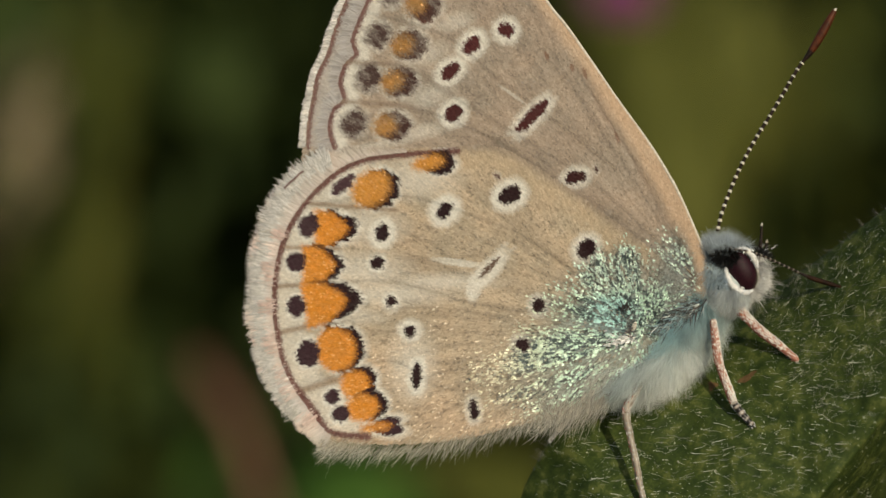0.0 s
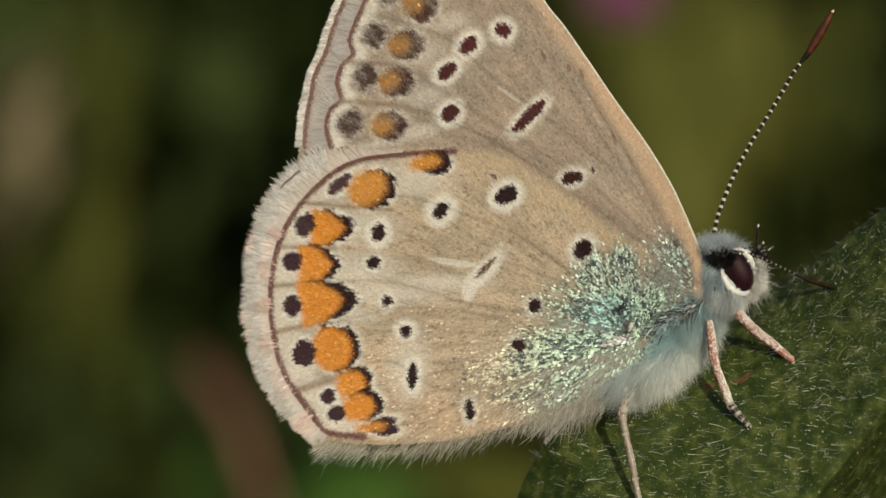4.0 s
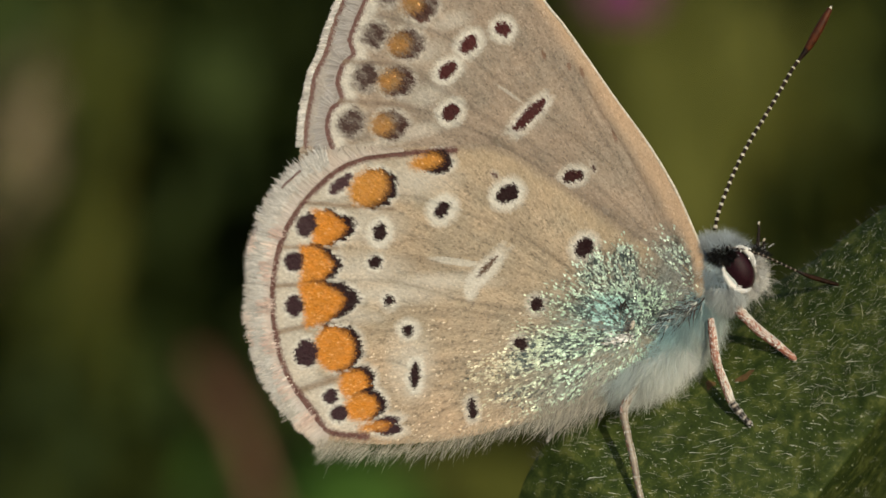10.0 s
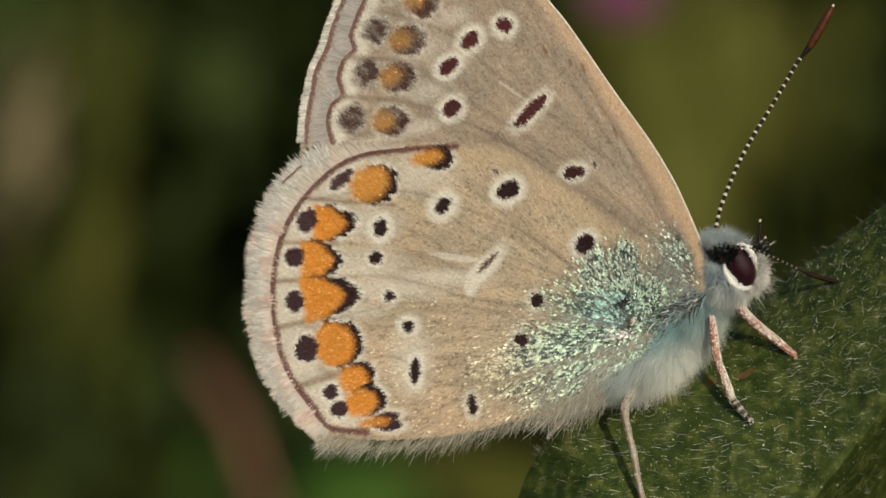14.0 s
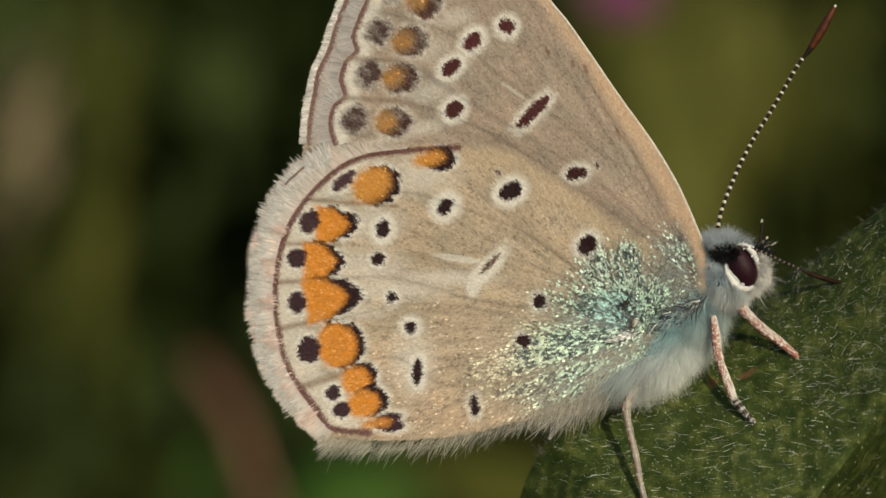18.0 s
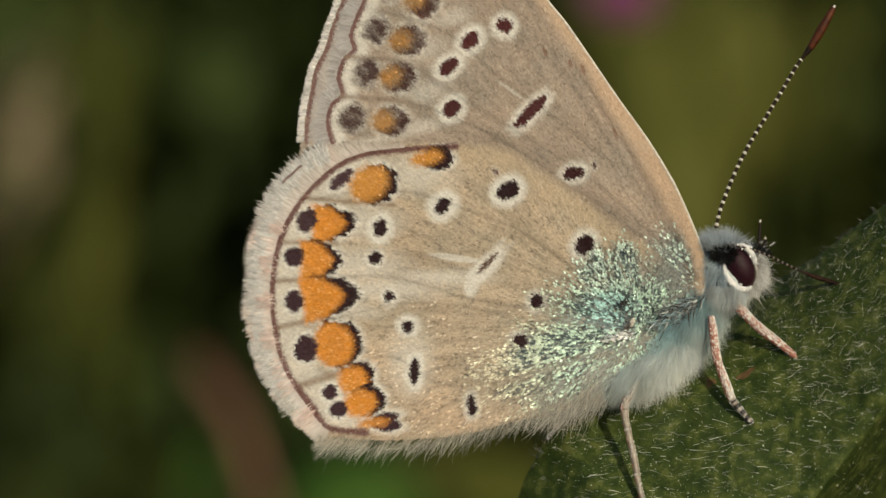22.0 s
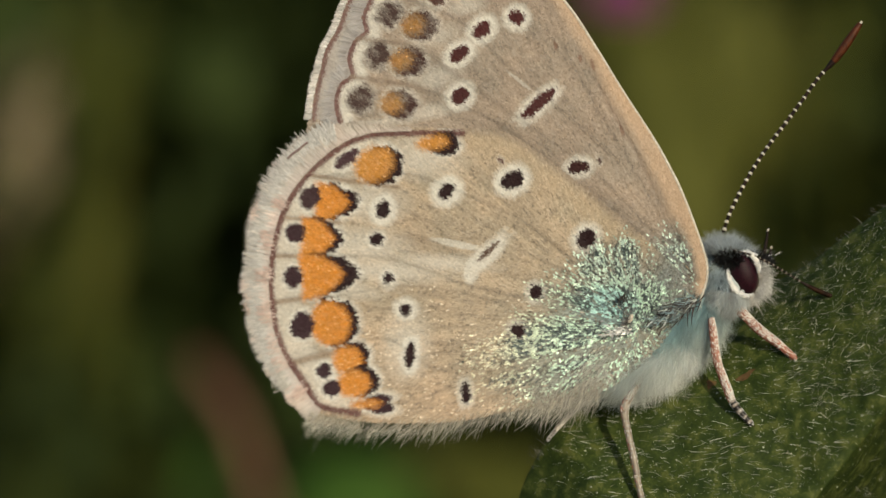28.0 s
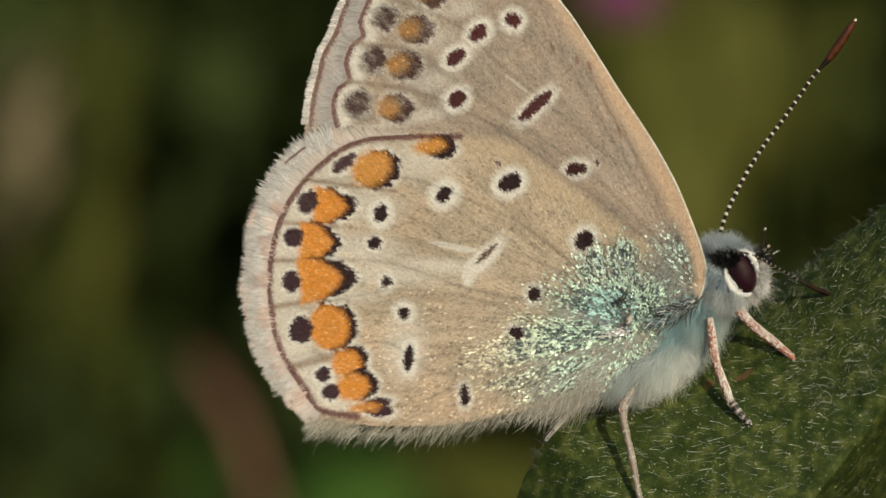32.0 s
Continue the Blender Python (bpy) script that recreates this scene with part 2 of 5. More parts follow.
# hind wing: capped orange patches and edge spots of the margin, front to back
capped_patch("h", 757, 289, 28, 12, 14, oval, (19, 3, -10), DULL, edge=15.0)
capped_patch("h", 656, 334, 36, 29, 38, oval, (18, 4, -10), DULL, edge=16.0)
edge_spot("h", 607, 327, 27, 11, 43, tint=FADED)
capped_patch("h", 586, 404, 30, 33, 2, shield, (15, 5, 3))
edge_spot("h", 546, 399, 18, 22, -25, tint=FADED * 0.75)
capped_patch("h", 564, 471, 29, 35, 0, shield, (14, 6, 3))
edge_spot("h", 524, 464, 18, 18, 0)
capped_patch("h", 576, 536, 38, 39, 8, shield, (21, 5, 12))
edge_spot("h", 524, 543, 16, 19, 0)
capped_patch("h", 594, 619, 35, 39, 15, oval, (15, 4, 10))
edge_spot("h", 545, 626, 21, 25, -10, edge=3.5, teeth=6.0)
capped_patch("h", 628, 681, 26, 24, 15, oval, (15, 2, 30))
capped_patch("h", 641, 723, 29, 24, 15, oval, (17, 2, 25))
edge_spot("h", 588, 703, 14, 14, 0, edge=3.5, teeth=6.0)
edge_spot("h", 603, 733, 17, 15, 0, edge=3.5, teeth=6.0)
capped_patch("h", 664, 756, 27, 8, 6, oval, (15, 1, 0), ORANGE * 0.8, PLUM)
# fore wing: inner spots
eye_spot("f", 803, 200, 18, 14, 50, 14, WINE * 0.8)
eye_spot("f", 797, 126, 21, 12, 40, 13, WINE * 0.9)
eye_spot("f", 835, 80, 20, 13, 45, 14, WINE)
eye_spot("f", 895, 54, 15, 14, 10, 13, WINE)
eye_spot("f", 942, 206, 41, 11, 45, 10, WINE * 0.85)
eye_spot("f", 1019, 314, 19, 12, 12, 10, WINE * 0.5)
eye_spot("f", 1055, 301, 4, 6, 0, 3, BROWN * 0.6)
eye_spot("f", 752, 24, 17, 19, -15, 11, np.array([0.12, 0.045, 0.032]), 0.92)
eye_spot("f", 960, -40, 16, 14, 10, 12)
# fore wing: the fading marks of the margin
DIM, UMBER = np.array([0.065, 0.036, 0.032]), np.array([0.058, 0.025, 0.021])
for cu, cv, du, dv, fade in ((626, 219, 54, 4, 1.0), (651, 138, 42, 6, 0.95), (669, 62, 42, 18, 0.85), (694, -12, 40, 22, 0.75)):
    capped_patch("f", cu + du, cv + dv, 20, 17, 20, oval, (27, 7, -5), np.array([0.36, 0.20, 0.065]) * (0.3 + 0.7 * fade), UMBER, 0.70 + 0.24 * fade, 20.0, 12.0, 8.0)
    edge_spot("f", cu, cv, 22, 26, -25, 7, DIM, 0.34 + 0.62 * fade, 15.0, 9.0)


def ground_tint(wing, u, v, rnd):
    """The ground colour of a wing, with its cream fields, veins, lines and blue-green base. rnd: a number per scale."""
    n = len(u)
    bu, bv = BASE_H if wing == "h" else BASE_F
    ang, rad = np.arctan2(v - bv, u - bu), np.hypot(u - bu, v - bv)
    streak = value_noise(ang * 38 + 40, rad * 0.012 + 9, 3) * 0.6 + value_noise(ang * 90 + 70, rad * 0.03 + 5, 4) * 0.4
    blotch = value_noise(u * 0.012 + 7, v * 0.012 + 3, 5)
    cloud = value_noise(u * 0.028 + 17, v * 0.028 + 23, 26)
    base = TAN if wing == "h" else GREY
    k = 1.0 if wing == "h" else 0.8
    c = base[None] * (1 + k * 0.50 * (streak - 0.5))[:, None] * (0.93 + 0.14 * blotch)[:, None]
    c = c * (1 + (cloud - 0.5)[:, None] * np.array([0.20, 0.13, 0.09]))
    c = c * (1 + (rnd - 0.5) * (0.34 if wing == "h" else 0.26))[:, None]
    c[rnd > 0.95] *= 0.62
    # sparse near-white scales low on the wing: sparkle put into the tint
    c[(rnd < 0.022) & (v > 480 + 160 * blotch)] = np.array([0.92, 0.82, 0.66])
    fleck = value_noise(ang * 130 + 11, rad * 0.10 + 3, 6) * 0.6 + value_noise(u * 0.3, v * 0.3, 9) * 0.4
    c = c * np.where(fleck > 0.70, 0.66 if wing == "h" else 0.80, 1.0)[:, None]
    if wing == "h":
        # warm flush below and along the front edge, paler band outside the inner spots
        warm = np.clip((v - 560) / 180, 0, 1) * np.clip((1000 - u) / 200, 0, 1)
        c = c * (1 + warm[:, None] * np.array([0.13, 0.06, 0.02]))
        front = np.exp(-((line_distance(u, v, HIND_COSTA) - 24) / 24) ** 2)[:, None] * 0.5
        c = c * (1 - front) + np.array([0.56, 0.43, 0.29]) * (1 + (rnd - 0.5) * 0.2)[:, None] * front
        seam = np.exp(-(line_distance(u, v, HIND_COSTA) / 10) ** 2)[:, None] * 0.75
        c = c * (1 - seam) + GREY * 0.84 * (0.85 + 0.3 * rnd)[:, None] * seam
        dusk = np.clip(1.35 - oval(u, v, 1192, 498, 44, 92, -12), 0, 0.9)[:, None] * (0.62 + 0.4 * streak)[:, None]
        c = c * (1 - dusk) + np.array([0.19, 0.225, 0.225]) * (0.5 + rnd)[:, None] * dusk
        pale = np.zeros(n)
        for cu, cv, ru, rv in ((735, 318, 75, 36), (655, 400, 60, 34), (650, 480, 75, 34), (690, 520, 110, 22), (780, 500, 100, 16), (730, 645, 40, 60), (620, 560, 60, 16)):
            pale = np.maximum(pale, np.clip(1.35 - oval(u, v, cu, cv, ru, rv), 0, 1))
        pale *= 0.54
        rim = line_distance(u, v, HIND_LINE)
        pale = np.maximum(pale, np.clip((62 - rim) / 30, 0, 0.60) * np.clip((700 - u) / 60, 0, 1) * np.clip((775 - v) / 14, 0, 1))
        for cu, cv, ru, rv, a, k in ((862, 482, 48, 17, 47, 0.85), (838, 508, 14, 26, -10, 0.8), (812, 465, 46, 6, -8, 0.7)):
            pale = np.maximum(pale, np.clip((1.25 - oval(u, v, cu, cv, ru, rv, a)) * 1.8, 0, k))
    else:
        # the stiff front edge, set off by a fine reddish crease
        d = line_distance(u, v, FORE_COSTA)
        wide = 20 + 18 * np.clip((v - 40) / 260, 0, 1) - 8 * np.clip((v - 390) / 110, 0, 1)
        edge = np.clip((wide + 4 - d) / 20, 0, 1)[:, None] * 0.85
        glow = (0.62 + 0.5 * value_noise(u * 0.02 + 4, v * 0.03 + 8, 27) * np.clip((360 - v) / 200, 0, 1) + 0.16 * np.clip((v - 250) / 150, 0, 1))[:, None]
        c = c * (1 - edge) + (np.array([0.43, 0.325, 0.235]) * (1.2 - glow) + np.array([0.545, 0.375, 0.25]) * glow) * (0.93 + 0.14 * rnd)[:, None] * edge
        crease = (np.exp(-((d - wide - 3) / 2.8) ** 2) * np.clip((v - 60) / 140, 0, 1) * np.clip((420 - v) / 80, 0, 1))[:, None] * 0.20
        c = c * (1 - crease) + np.array([0.20, 0.105, 0.08]) * crease
        for cu, cv, rv in ((1036, 131, 8), (1092, 243, 9), (1012, 120, 6), (968, 100, 7)):
            k = np.clip(1.6 - oval(u, v, cu, cv, 2.6, rv, 18), 0, 0.7)[:, None]
            c = c * (1 - k) + np.array([0.19, 0.085, 0.05]) * k
        # shade beside the overlapping hindwing, painted into the scales as a darker strip
        overlap_shade = np.exp(-(line_distance(u, v, smooth_line([(880, 258), (950, 302), (1040, 360), (1130, 425)])) / 17) ** 2)
        c = c * (1 - 0.34 * overlap_shade * (0.45 + 0.9 * streak))[:, None]
        smoke = np.clip(1.3 - oval(u, v, 1205, 482, 46, 96, -24), 0, 1) * np.clip((d - 13) / 16, 0, 1) * (0.62 + 0.5 * value_noise(ang * 40, rad * 0.02, 13))
        c = c * (1 - 0.8 * smoke[:, None]) + np.array([0.13, 0.16, 0.165]) * (0.3 + 1.3 * rnd)[:, None] * 0.8 * smoke[:, None]
        pale = np.zeros(n)
        for cu, cv, ru, rv in ((760, 170, 46, 22), (755, 95, 40, 20), (800, 40, 40, 16), (640, 265, 90, 10), (740, 235, 60, 14)):
            pale = np.maximum(pale, np.clip(1.3 - oval(u, v, cu, cv, ru, rv, 12), 0, 1))
        pale *= 0.45
        pale = np.maximum(pale, np.clip(1.3 - oval(u, v, 905, 167, 26, 3, -35), 0, 0.42))
        rim = line_distance(u, v, FORE_LINE)
        pale = np.maximum(pale, np.clip((32 - rim) / 14, 0, 0.80))
    for m in MARKS:
        if m.wing == wing and m.ring:
            g = m.gap(u, v) + (value_noise(u * 0.16 + 9, v * 0.16 + 4, 77) - 0.5) * 4
            pale = np.maximum(pale, np.clip((m.ring + 3.5 - g) / 13, 0, 1) * (0.96 if m.thin > 0.97 else 0.7))
    c = c * (1 - pale[:, None]) + CREAM * (0.82 + 0.20 * rnd)[:, None] * pale[:, None]
    # veins: soft brownish lines of sparser scales
    for k, line in enumerate(VEINS_H if wing == "h" else VEINS_F):
        d = line_distance(u, v, line)
        c = c * (1 - (0.24 if k else 0.15) * np.exp(-(d / 3.6) ** 2)[:, None])
    if wing == "h":
        wob = value_noise(u * 0.05, v * 0.05, 8)
        for a, b, w in (((497, 438), (600, 441), 4), ((487, 508), (556, 503), 4.5), ((491, 590), (560, 574), 5), ((536, 692), (650, 654), 6.5), ((546, 360), (700, 372), 4.5)):
            d = line_distance(u, v, np.array([a, b], float))
            k = np.exp(-(d / w) ** 2)[:, None] * 0.82
            c = c * (1 - k) + np.array([0.27, 0.19, 0.13]) * (0.85 + 0.3 * rnd)[:, None] * k
        k = np.exp(-(rim / (5.2 + 2.0 * wob + 2.6 * np.exp(-((v - 715) / 45) ** 2))) ** 4)[:, None]
        c = c * (1 - k) + np.array([0.125, 0.050, 0.044]) * (0.8 + 0.5 * rnd)[:, None] * k
    else:
        between = inside(u, v, np.concatenate([FORE_LINE, FORE_RIM[::-1]]))[:, None]
        c = np.where(between, c * 0.25 + np.array([0.42, 0.385, 0.37]) * 0.75, c)
        for line, w, deep in ((FORE_LINE, 6.0, 0.97), (FORE_RIM, 4.6, 0.9)):
            k = np.exp(-(line_distance(u, v, line) / w) ** 4)[:, None] * deep
            c = c * (1 - k) + np.array([0.138, 0.056, 0.050]) * (0.9 + 0.3 * rnd)[:, None] * k
        for line in VEINS_F[1:3]:
            k = np.exp(-(line_distance(u, v, line) / 5) ** 2)[:, None] * np.clip((760 - u) / 60, 0, 0.7)[:, None]
            c = c * (1 - k) + np.array([0.27, 0.20, 0.15]) * k
    return c


FORE_COSTA = smooth_line([(900, -110), (966, 0), (1040, 100), (1092, 176), (1149, 255), (1210, 362), (1252, 468), (1256, 510)])
TEAL_LOW = smooth_line([(1108, 590), (1040, 578), (945, 606), (868, 676), (884, 716), (975, 722), (1065, 690), (1112, 632)], closed=True)
TEAL_H = smooth_line([(1104, 462), (1050, 486), (1010, 525), (960, 570), (905, 640), (850, 690), (930, 712), (1030, 700), (1110, 660), (1180, 590), (1196, 535), (1158, 486)], closed=True)


def blue_green(wing, u, v, rays=True):
    """How far the blue-green dusting of the wing's base covers a place, 0 to 1."""
    if wing == "h":
        d = line_distance(u, v, TEAL_H)
        d = np.where(inside(u, v, TEAL_H), d, -d)
        k = np.clip(0.45 + d / 120, 0, 1)
        k = k * (1 - 0.56 * np.clip((535 - v) / 70, 0, 1)) * (1 - 0.30 * np.clip((960 - u) / 70, 0, 1)) * (1 - 0.45 * np.clip((u - 1150) / 40, 0, 1))
        k = np.maximum(k, 0.95 * np.clip(1.4 - oval(u, v, 1015, 606, 95, 30, 6), 0, 1))
        k = np.maximum(k, 0.90 * np.clip(1.55 - line_distance(u, v, smooth_line([(1106, 466), (1118, 510), (1130, 556), (1118, 590)])) / 26, 0, 1))
        k = np.maximum(k, 0.95 * np.clip(1.5 - oval(u, v, 1152, 545, 30, 42), 0, 1))
        k = np.maximum(k, 0.62 * np.clip(1.5 - oval(u, v, 1056, 488, 30, 40), 0, 1))
        d = line_distance(u, v, TEAL_LOW)
        k = np.maximum(k, 0.80 * np.clip(0.5 + np.where(inside(u, v, TEAL_LOW), d, -d) / 44, 0, 1))
        ang = np.arctan2(v - 585, 1125 - u)
        k = k * (0.85 + 0.9 * value_noise(ang * 9 + 20, np.hypot(u - 1125, v - 585) * 0.008, 12))
        for line in () if not rays else ([(1110, 585), (1000, 575), (880, 560)], [(1110, 620), (1000, 650), (860, 695)], [(1150, 600), (1060, 665), (960, 710)]):
            k = k * (1 - 0.88 * np.exp(-(line_distance(u, v, smooth_line(line)) / 10) ** 2))
        return np.clip(k * (0.7 + 0.7 * value_noise(u * 0.03, v * 0.03, 11)), 0, 1)
    return np.clip(1.45 - oval(u, v, 1190, 485, 56, 75, -30), 0, 1) * (0.16 + 0.50 * value_noise(u * 0.05, v * 0.05, 14))


def wing_depth(wing, u, v):
    """Depth of the near wings' surface in millimetres: closed over the back, bulging at the body, ribbed along the veins."""
    y = -1.75 + (u - 450) * 0.0024 - 0.10 * np.exp(-(((u - 1120) / 150) ** 2 + ((v - 570) / 120) ** 2))
    bu, bv = BASE_H if wing == "h" else BASE_F
    ang, rad = np.arctan2(v - bv, bu - u), np.hypot(u - bu, v - bv)
    rib = np.sin(ang * (15 if wing == "h" else 19)) * np.clip(rad / 500, 0, 1) * 0.065
    y = y + rib + 0.05 * value_noise(u * 0.006, v * 0.006, 21)
    if wing == "f":
        y = y + 0.14 - 0.10 * np.clip((u - 1150) / 90, 0, 1)
        d = line_distance(u, v, FORE_COSTA)
        wide = 23 + 18 * np.clip((v - 40) / 260, 0, 1) - 8 * np.clip((v - 390) / 110, 0, 1)
        y = y - 0.15 * np.clip(1 - (np.clip(d / wide, 0, 1) * 1.7 - 0.7) ** 2, 0, 1) ** 1.1 * np.clip((v - 20) / 200, 0.25, 1)
    return y


def membrane(wing, edge, step=6.0, mirror=False):
    u0, v0 = edge.min(0) - step
    u1, v1 = edge.max(0) + step
    uu, vv = np.meshgrid(np.arange(u0, u1, step), np.arange(v0, v1, step))
    nr, nc = uu.shape
    # pull the outermost rows of the grid onto the wing's outline
    keep = inside(uu, vv, edge)
    idx = -np.ones(uu.shape, int)
    quads = keep[:-1, :-1] & keep[1:, :-1] & keep[:-1, 1:] & keep[1:, 1:]
    used = np.zeros(uu.shape, bool)
    for dr in (0, 1):
        for dc in (0, 1):
            used[dr:nr - 1 + dr, dc:nc - 1 + dc] |= quads
    idx[used] = np.arange(used.sum())
    r, c = np.nonzero(quads)
    faces = np.stack([idx[r, c], idx[r + 1, c], idx[r + 1, c + 1], idx[r, c + 1]], 1)
    u, v = uu[used], vv[used]
    y = wing_depth(wing, u, v)
    rnd = np.full(len(u), 0.4)
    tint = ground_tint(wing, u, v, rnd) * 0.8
    for m in MARKS:
        if m.wing == wing:
            hit = m.gap(u, v) < 0
            tint[hit] = m.tint * 1.2
    k = blue_green(wing, u, v)[:, None]
    tint = tint * (1 - 0.75 * k) + np.array([0.16, 0.22, 0.22]) * 0.75 * k
    if mirror:
        y = y + 0.25 + 1.5 * np.clip((u - 700) / 450, 0, 1)
        tint = np.array([0.11, 0.075, 0.055]) * (0.8 + 0.4 * value_noise(u * 0.05, v * 0.05, 2))[:, None]
        faces = faces[:, ::-1]
    front = spot_at(u, v, y) * MM
    n = len(front)
    back = spot_at(u, v, y + 0.025) * MM
    return mesh_of("wing", np.concatenate([front, back]), np.concatenate([faces, faces[:, ::-1] + n]), np.concatenate([tint, tint]))


def scale_rows(wing, edge, across, along):
    """Centres of overlapping wing scales, in slightly uneven rows."""
    u0, v0 = edge.min(0)
    u1, v1 = edge.max(0)
    if wing == "f":
        v0 = max(v0, -130)
    uu, vv = np.meshgrid(np.arange(u0, u1, along), np.arange(v0, v1, across))
    vv = vv + (np.arange(uu.shape[1]) % 2)[None] * across / 2
    u, v = uu.ravel(), vv.ravel()
    u = u + RNG.normal(0, along * 0.28, u.shape)
    v = v + RNG.normal(0, across * 0.28, v.shape)
    k = inside(u, v, edge)
    if wing == "f":
        k &= ~inside(u, v - 26, HIND_EDGE)
    return u[k], v[k]


def scale_mesh(name, wing, u, v, tint, length, width, lift=0.012, wild=0.10):
    """Each scale a small shield with a toothed end, its outer end lifted over the next row."""
    n = len(u)
    bu, bv = BASE_H if wing == "h" else BASE_F
    ang = np.arctan2(v - bv, u - bu) + RNG.normal(0, 0.12, n)
    du, dv = np.cos(ang), np.sin(ang)
    length, width = length * RNG.uniform(0.8, 1.2, n), width * RNG.uniform(0.8, 1.2, n)
    roll, pitch = RNG.normal(0, wild, n), RNG.normal(0, wild, n)
    y0 = wing_depth(wing, u, v)
    pts = []
    for a, b in ((-0.5, -0.28), (-0.5, 0.28), (0.25, 0.5), (0.5, 0.22), (0.42, 0.0), (0.5, -0.22), (0.25, -0.5)):
        pu = u + du * a * length - dv * b * width
        pv = v + dv * a * length + du * b * width
        y = y0 - 0.012 - lift * (a + 0.5) - (a * length * np.tan(pitch) + b * width * np.tan(roll)) * GRID
        y = y - (0.25 - b * b) * width * GRID * 0.22
        pts.append(spot_at(pu, pv, y))
    verts = np.stack(pts, 1).reshape(-1, 3) * MM
    unit = np.array([(0, 1, 2), (0, 2, 6), (6, 2, 4), (2, 3, 4), (6, 4, 5)])
    faces = (np.arange(n)[:, None, None] * 7 + unit[None]).reshape(-1, 3)
    return mesh_of(name, verts, faces, np.repeat(tint, 7, 0), smooth=False)


def dress_wing(wing, ob, edge):
    """Scales of the ground, the shining base, and each mark as a piece of its own."""
    u, v = scale_rows(wing, edge, 2.1, 3.0)
    rnd = RNG.random(len(u))
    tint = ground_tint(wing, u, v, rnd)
    owner = np.full(len(u), -1)
    ju = u + RNG.normal(0, 1.0, len(u))
    jv = v + RNG.normal(0, 1.0, len(u))
    bu, bv = BASE_H if wing == "h" else BASE_F
    ang, rad = np.arctan2(v - bv, u - bu), np.hypot(u - bu, v - bv)
    tooth = value_noise(ang * 110 + 50, rad * 0.07 + 8, 76) * 0.6 + value_noise(u * 0.24 + 3, v * 0.24 + 8, 75) * 0.4 - 0.5
    for k, m in enumerate(MARKS):
        if m.wing == wing:
            g = m.gap(ju, jv) + tooth * min(m.teeth * 1.8, 0.55 * min(m.geo[2], m.geo[3]))
            cover = np.clip(0.5 - g / m.edge + RNG.normal(0, 0.10, len(u)), 0, 1)
            if m.thin < 0.97:
                cover = cover * np.clip(m.thin + 0.04 + (value_noise(ang * 90 + 4, rad * 0.06, 78) - 0.5) * 0.75 * (1 - 0.4 * cover) + RNG.normal(0, 0.08, len(u)), 0, 1)
            near = cover > 0.02
            tint[near] = tint[near] * (1 - cover[near, None]) + m.tint * cover[near, None] * RNG.uniform(0.86, 1.14, (near.sum(), 1))
            hit = cover > 0.45
            owner[hit] = k
            if m.name == "orange_patch":
                worn = (np.clip(value_noise(u * 0.11, v * 0.11, 73) * 0.5 + value_noise(u * 0.4, v * 0.4, 74) * 0.4 - 0.16, 0, 0.5) * cover)[hit, None]
                tint[hit] = tint[hit] * (1 - worn) + np.array([0.50, 0.20, 0.025]) * worn
                # a few brighter scales, glints painted into the orange
                glint = hit & (rnd > (0.965 if wing == "h" else 0.99))
                tint[glint] = np.array([0.85, 0.46, 0.16])
    dusting = blue_green(wing, u, v)
    if wing == "f":
        dusting = dusting * np.clip((line_distance(u, v, FORE_COSTA) - 14) / 16, 0, 1)
    cell = value_noise(ang * 60 + 9, rad * 0.10, 79) * 0.5 + value_noise(u * 0.27, v * 0.27, 80) * 0.5
    shine = (RNG.random(len(u)) < np.clip(dusting * (0.55 + 0.9 * value_noise(ang * 14 + 3, rad * 0.012, 81)), 0, 1) ** 1.3 * 0.97) & (owner < 0)
    ground = (owner < 0) & ~shine
    dust = (np.clip((blue_green(wing, u, v, False) if wing == "h" else dusting) * 1.1, 0, 0.85) * ground)[:, None]
    blue = np.clip(1.35 - oval(u, v, 1085, 555, 58, 60), 0, 1)[:, None]
    under = np.array([0.195, 0.240, 0.220]) * (1 - blue) + np.array([0.11, 0.20, 0.22]) * blue
    thin_out = np.clip((u - 880) / 130, 0, 1)[:, None]
    under = under * 1.15 * thin_out + np.array([0.36, 0.305, 0.225]) * (1 - thin_out)
    high, east = np.clip((540 - v) / 50, 0, 1)[:, None], np.clip((u - 1110) / 50, 0, 1)[:, None]
    under = under * (1 - high) + (np.array([0.31, 0.30, 0.25]) * (1 - east) + np.array([0.20, 0.235, 0.235]) * east) * high
    under = np.where((cell < 0.33)[:, None], under * 0.6, under)
    tint = tint * (1 - dust) + under * (0.6 + 0.8 * rnd)[:, None] * dust
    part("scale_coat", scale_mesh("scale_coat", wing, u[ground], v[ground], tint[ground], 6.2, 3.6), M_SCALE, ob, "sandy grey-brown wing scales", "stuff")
    su, sv, sb = u[shine], v[shine], dusting[shine]
    low = np.clip((su - 880) / 130, 0, 1)[:, None]
    pale = np.array([0.52, 0.49, 0.37]) * (1 - low) + np.array([0.48, 0.635, 0.52]) * low
    cyan = np.clip(1.35 - oval(su, sv, 1082, 556, 48, 34), 0, 0.68)[:, None]
    pale = pale * (1 - cyan) + np.array([0.27, 0.51, 0.53]) * cyan
    upper = np.clip((530 - sv) / 50, 0, 0.75)[:, None]
    pale = pale * (1 - upper) + np.array([0.49, 0.60, 0.54]) * upper
    bright = np.clip((cell[shine] - 0.40) / 0.18 + RNG.normal(0, 0.22, len(su)), 0, 1)[:, None]
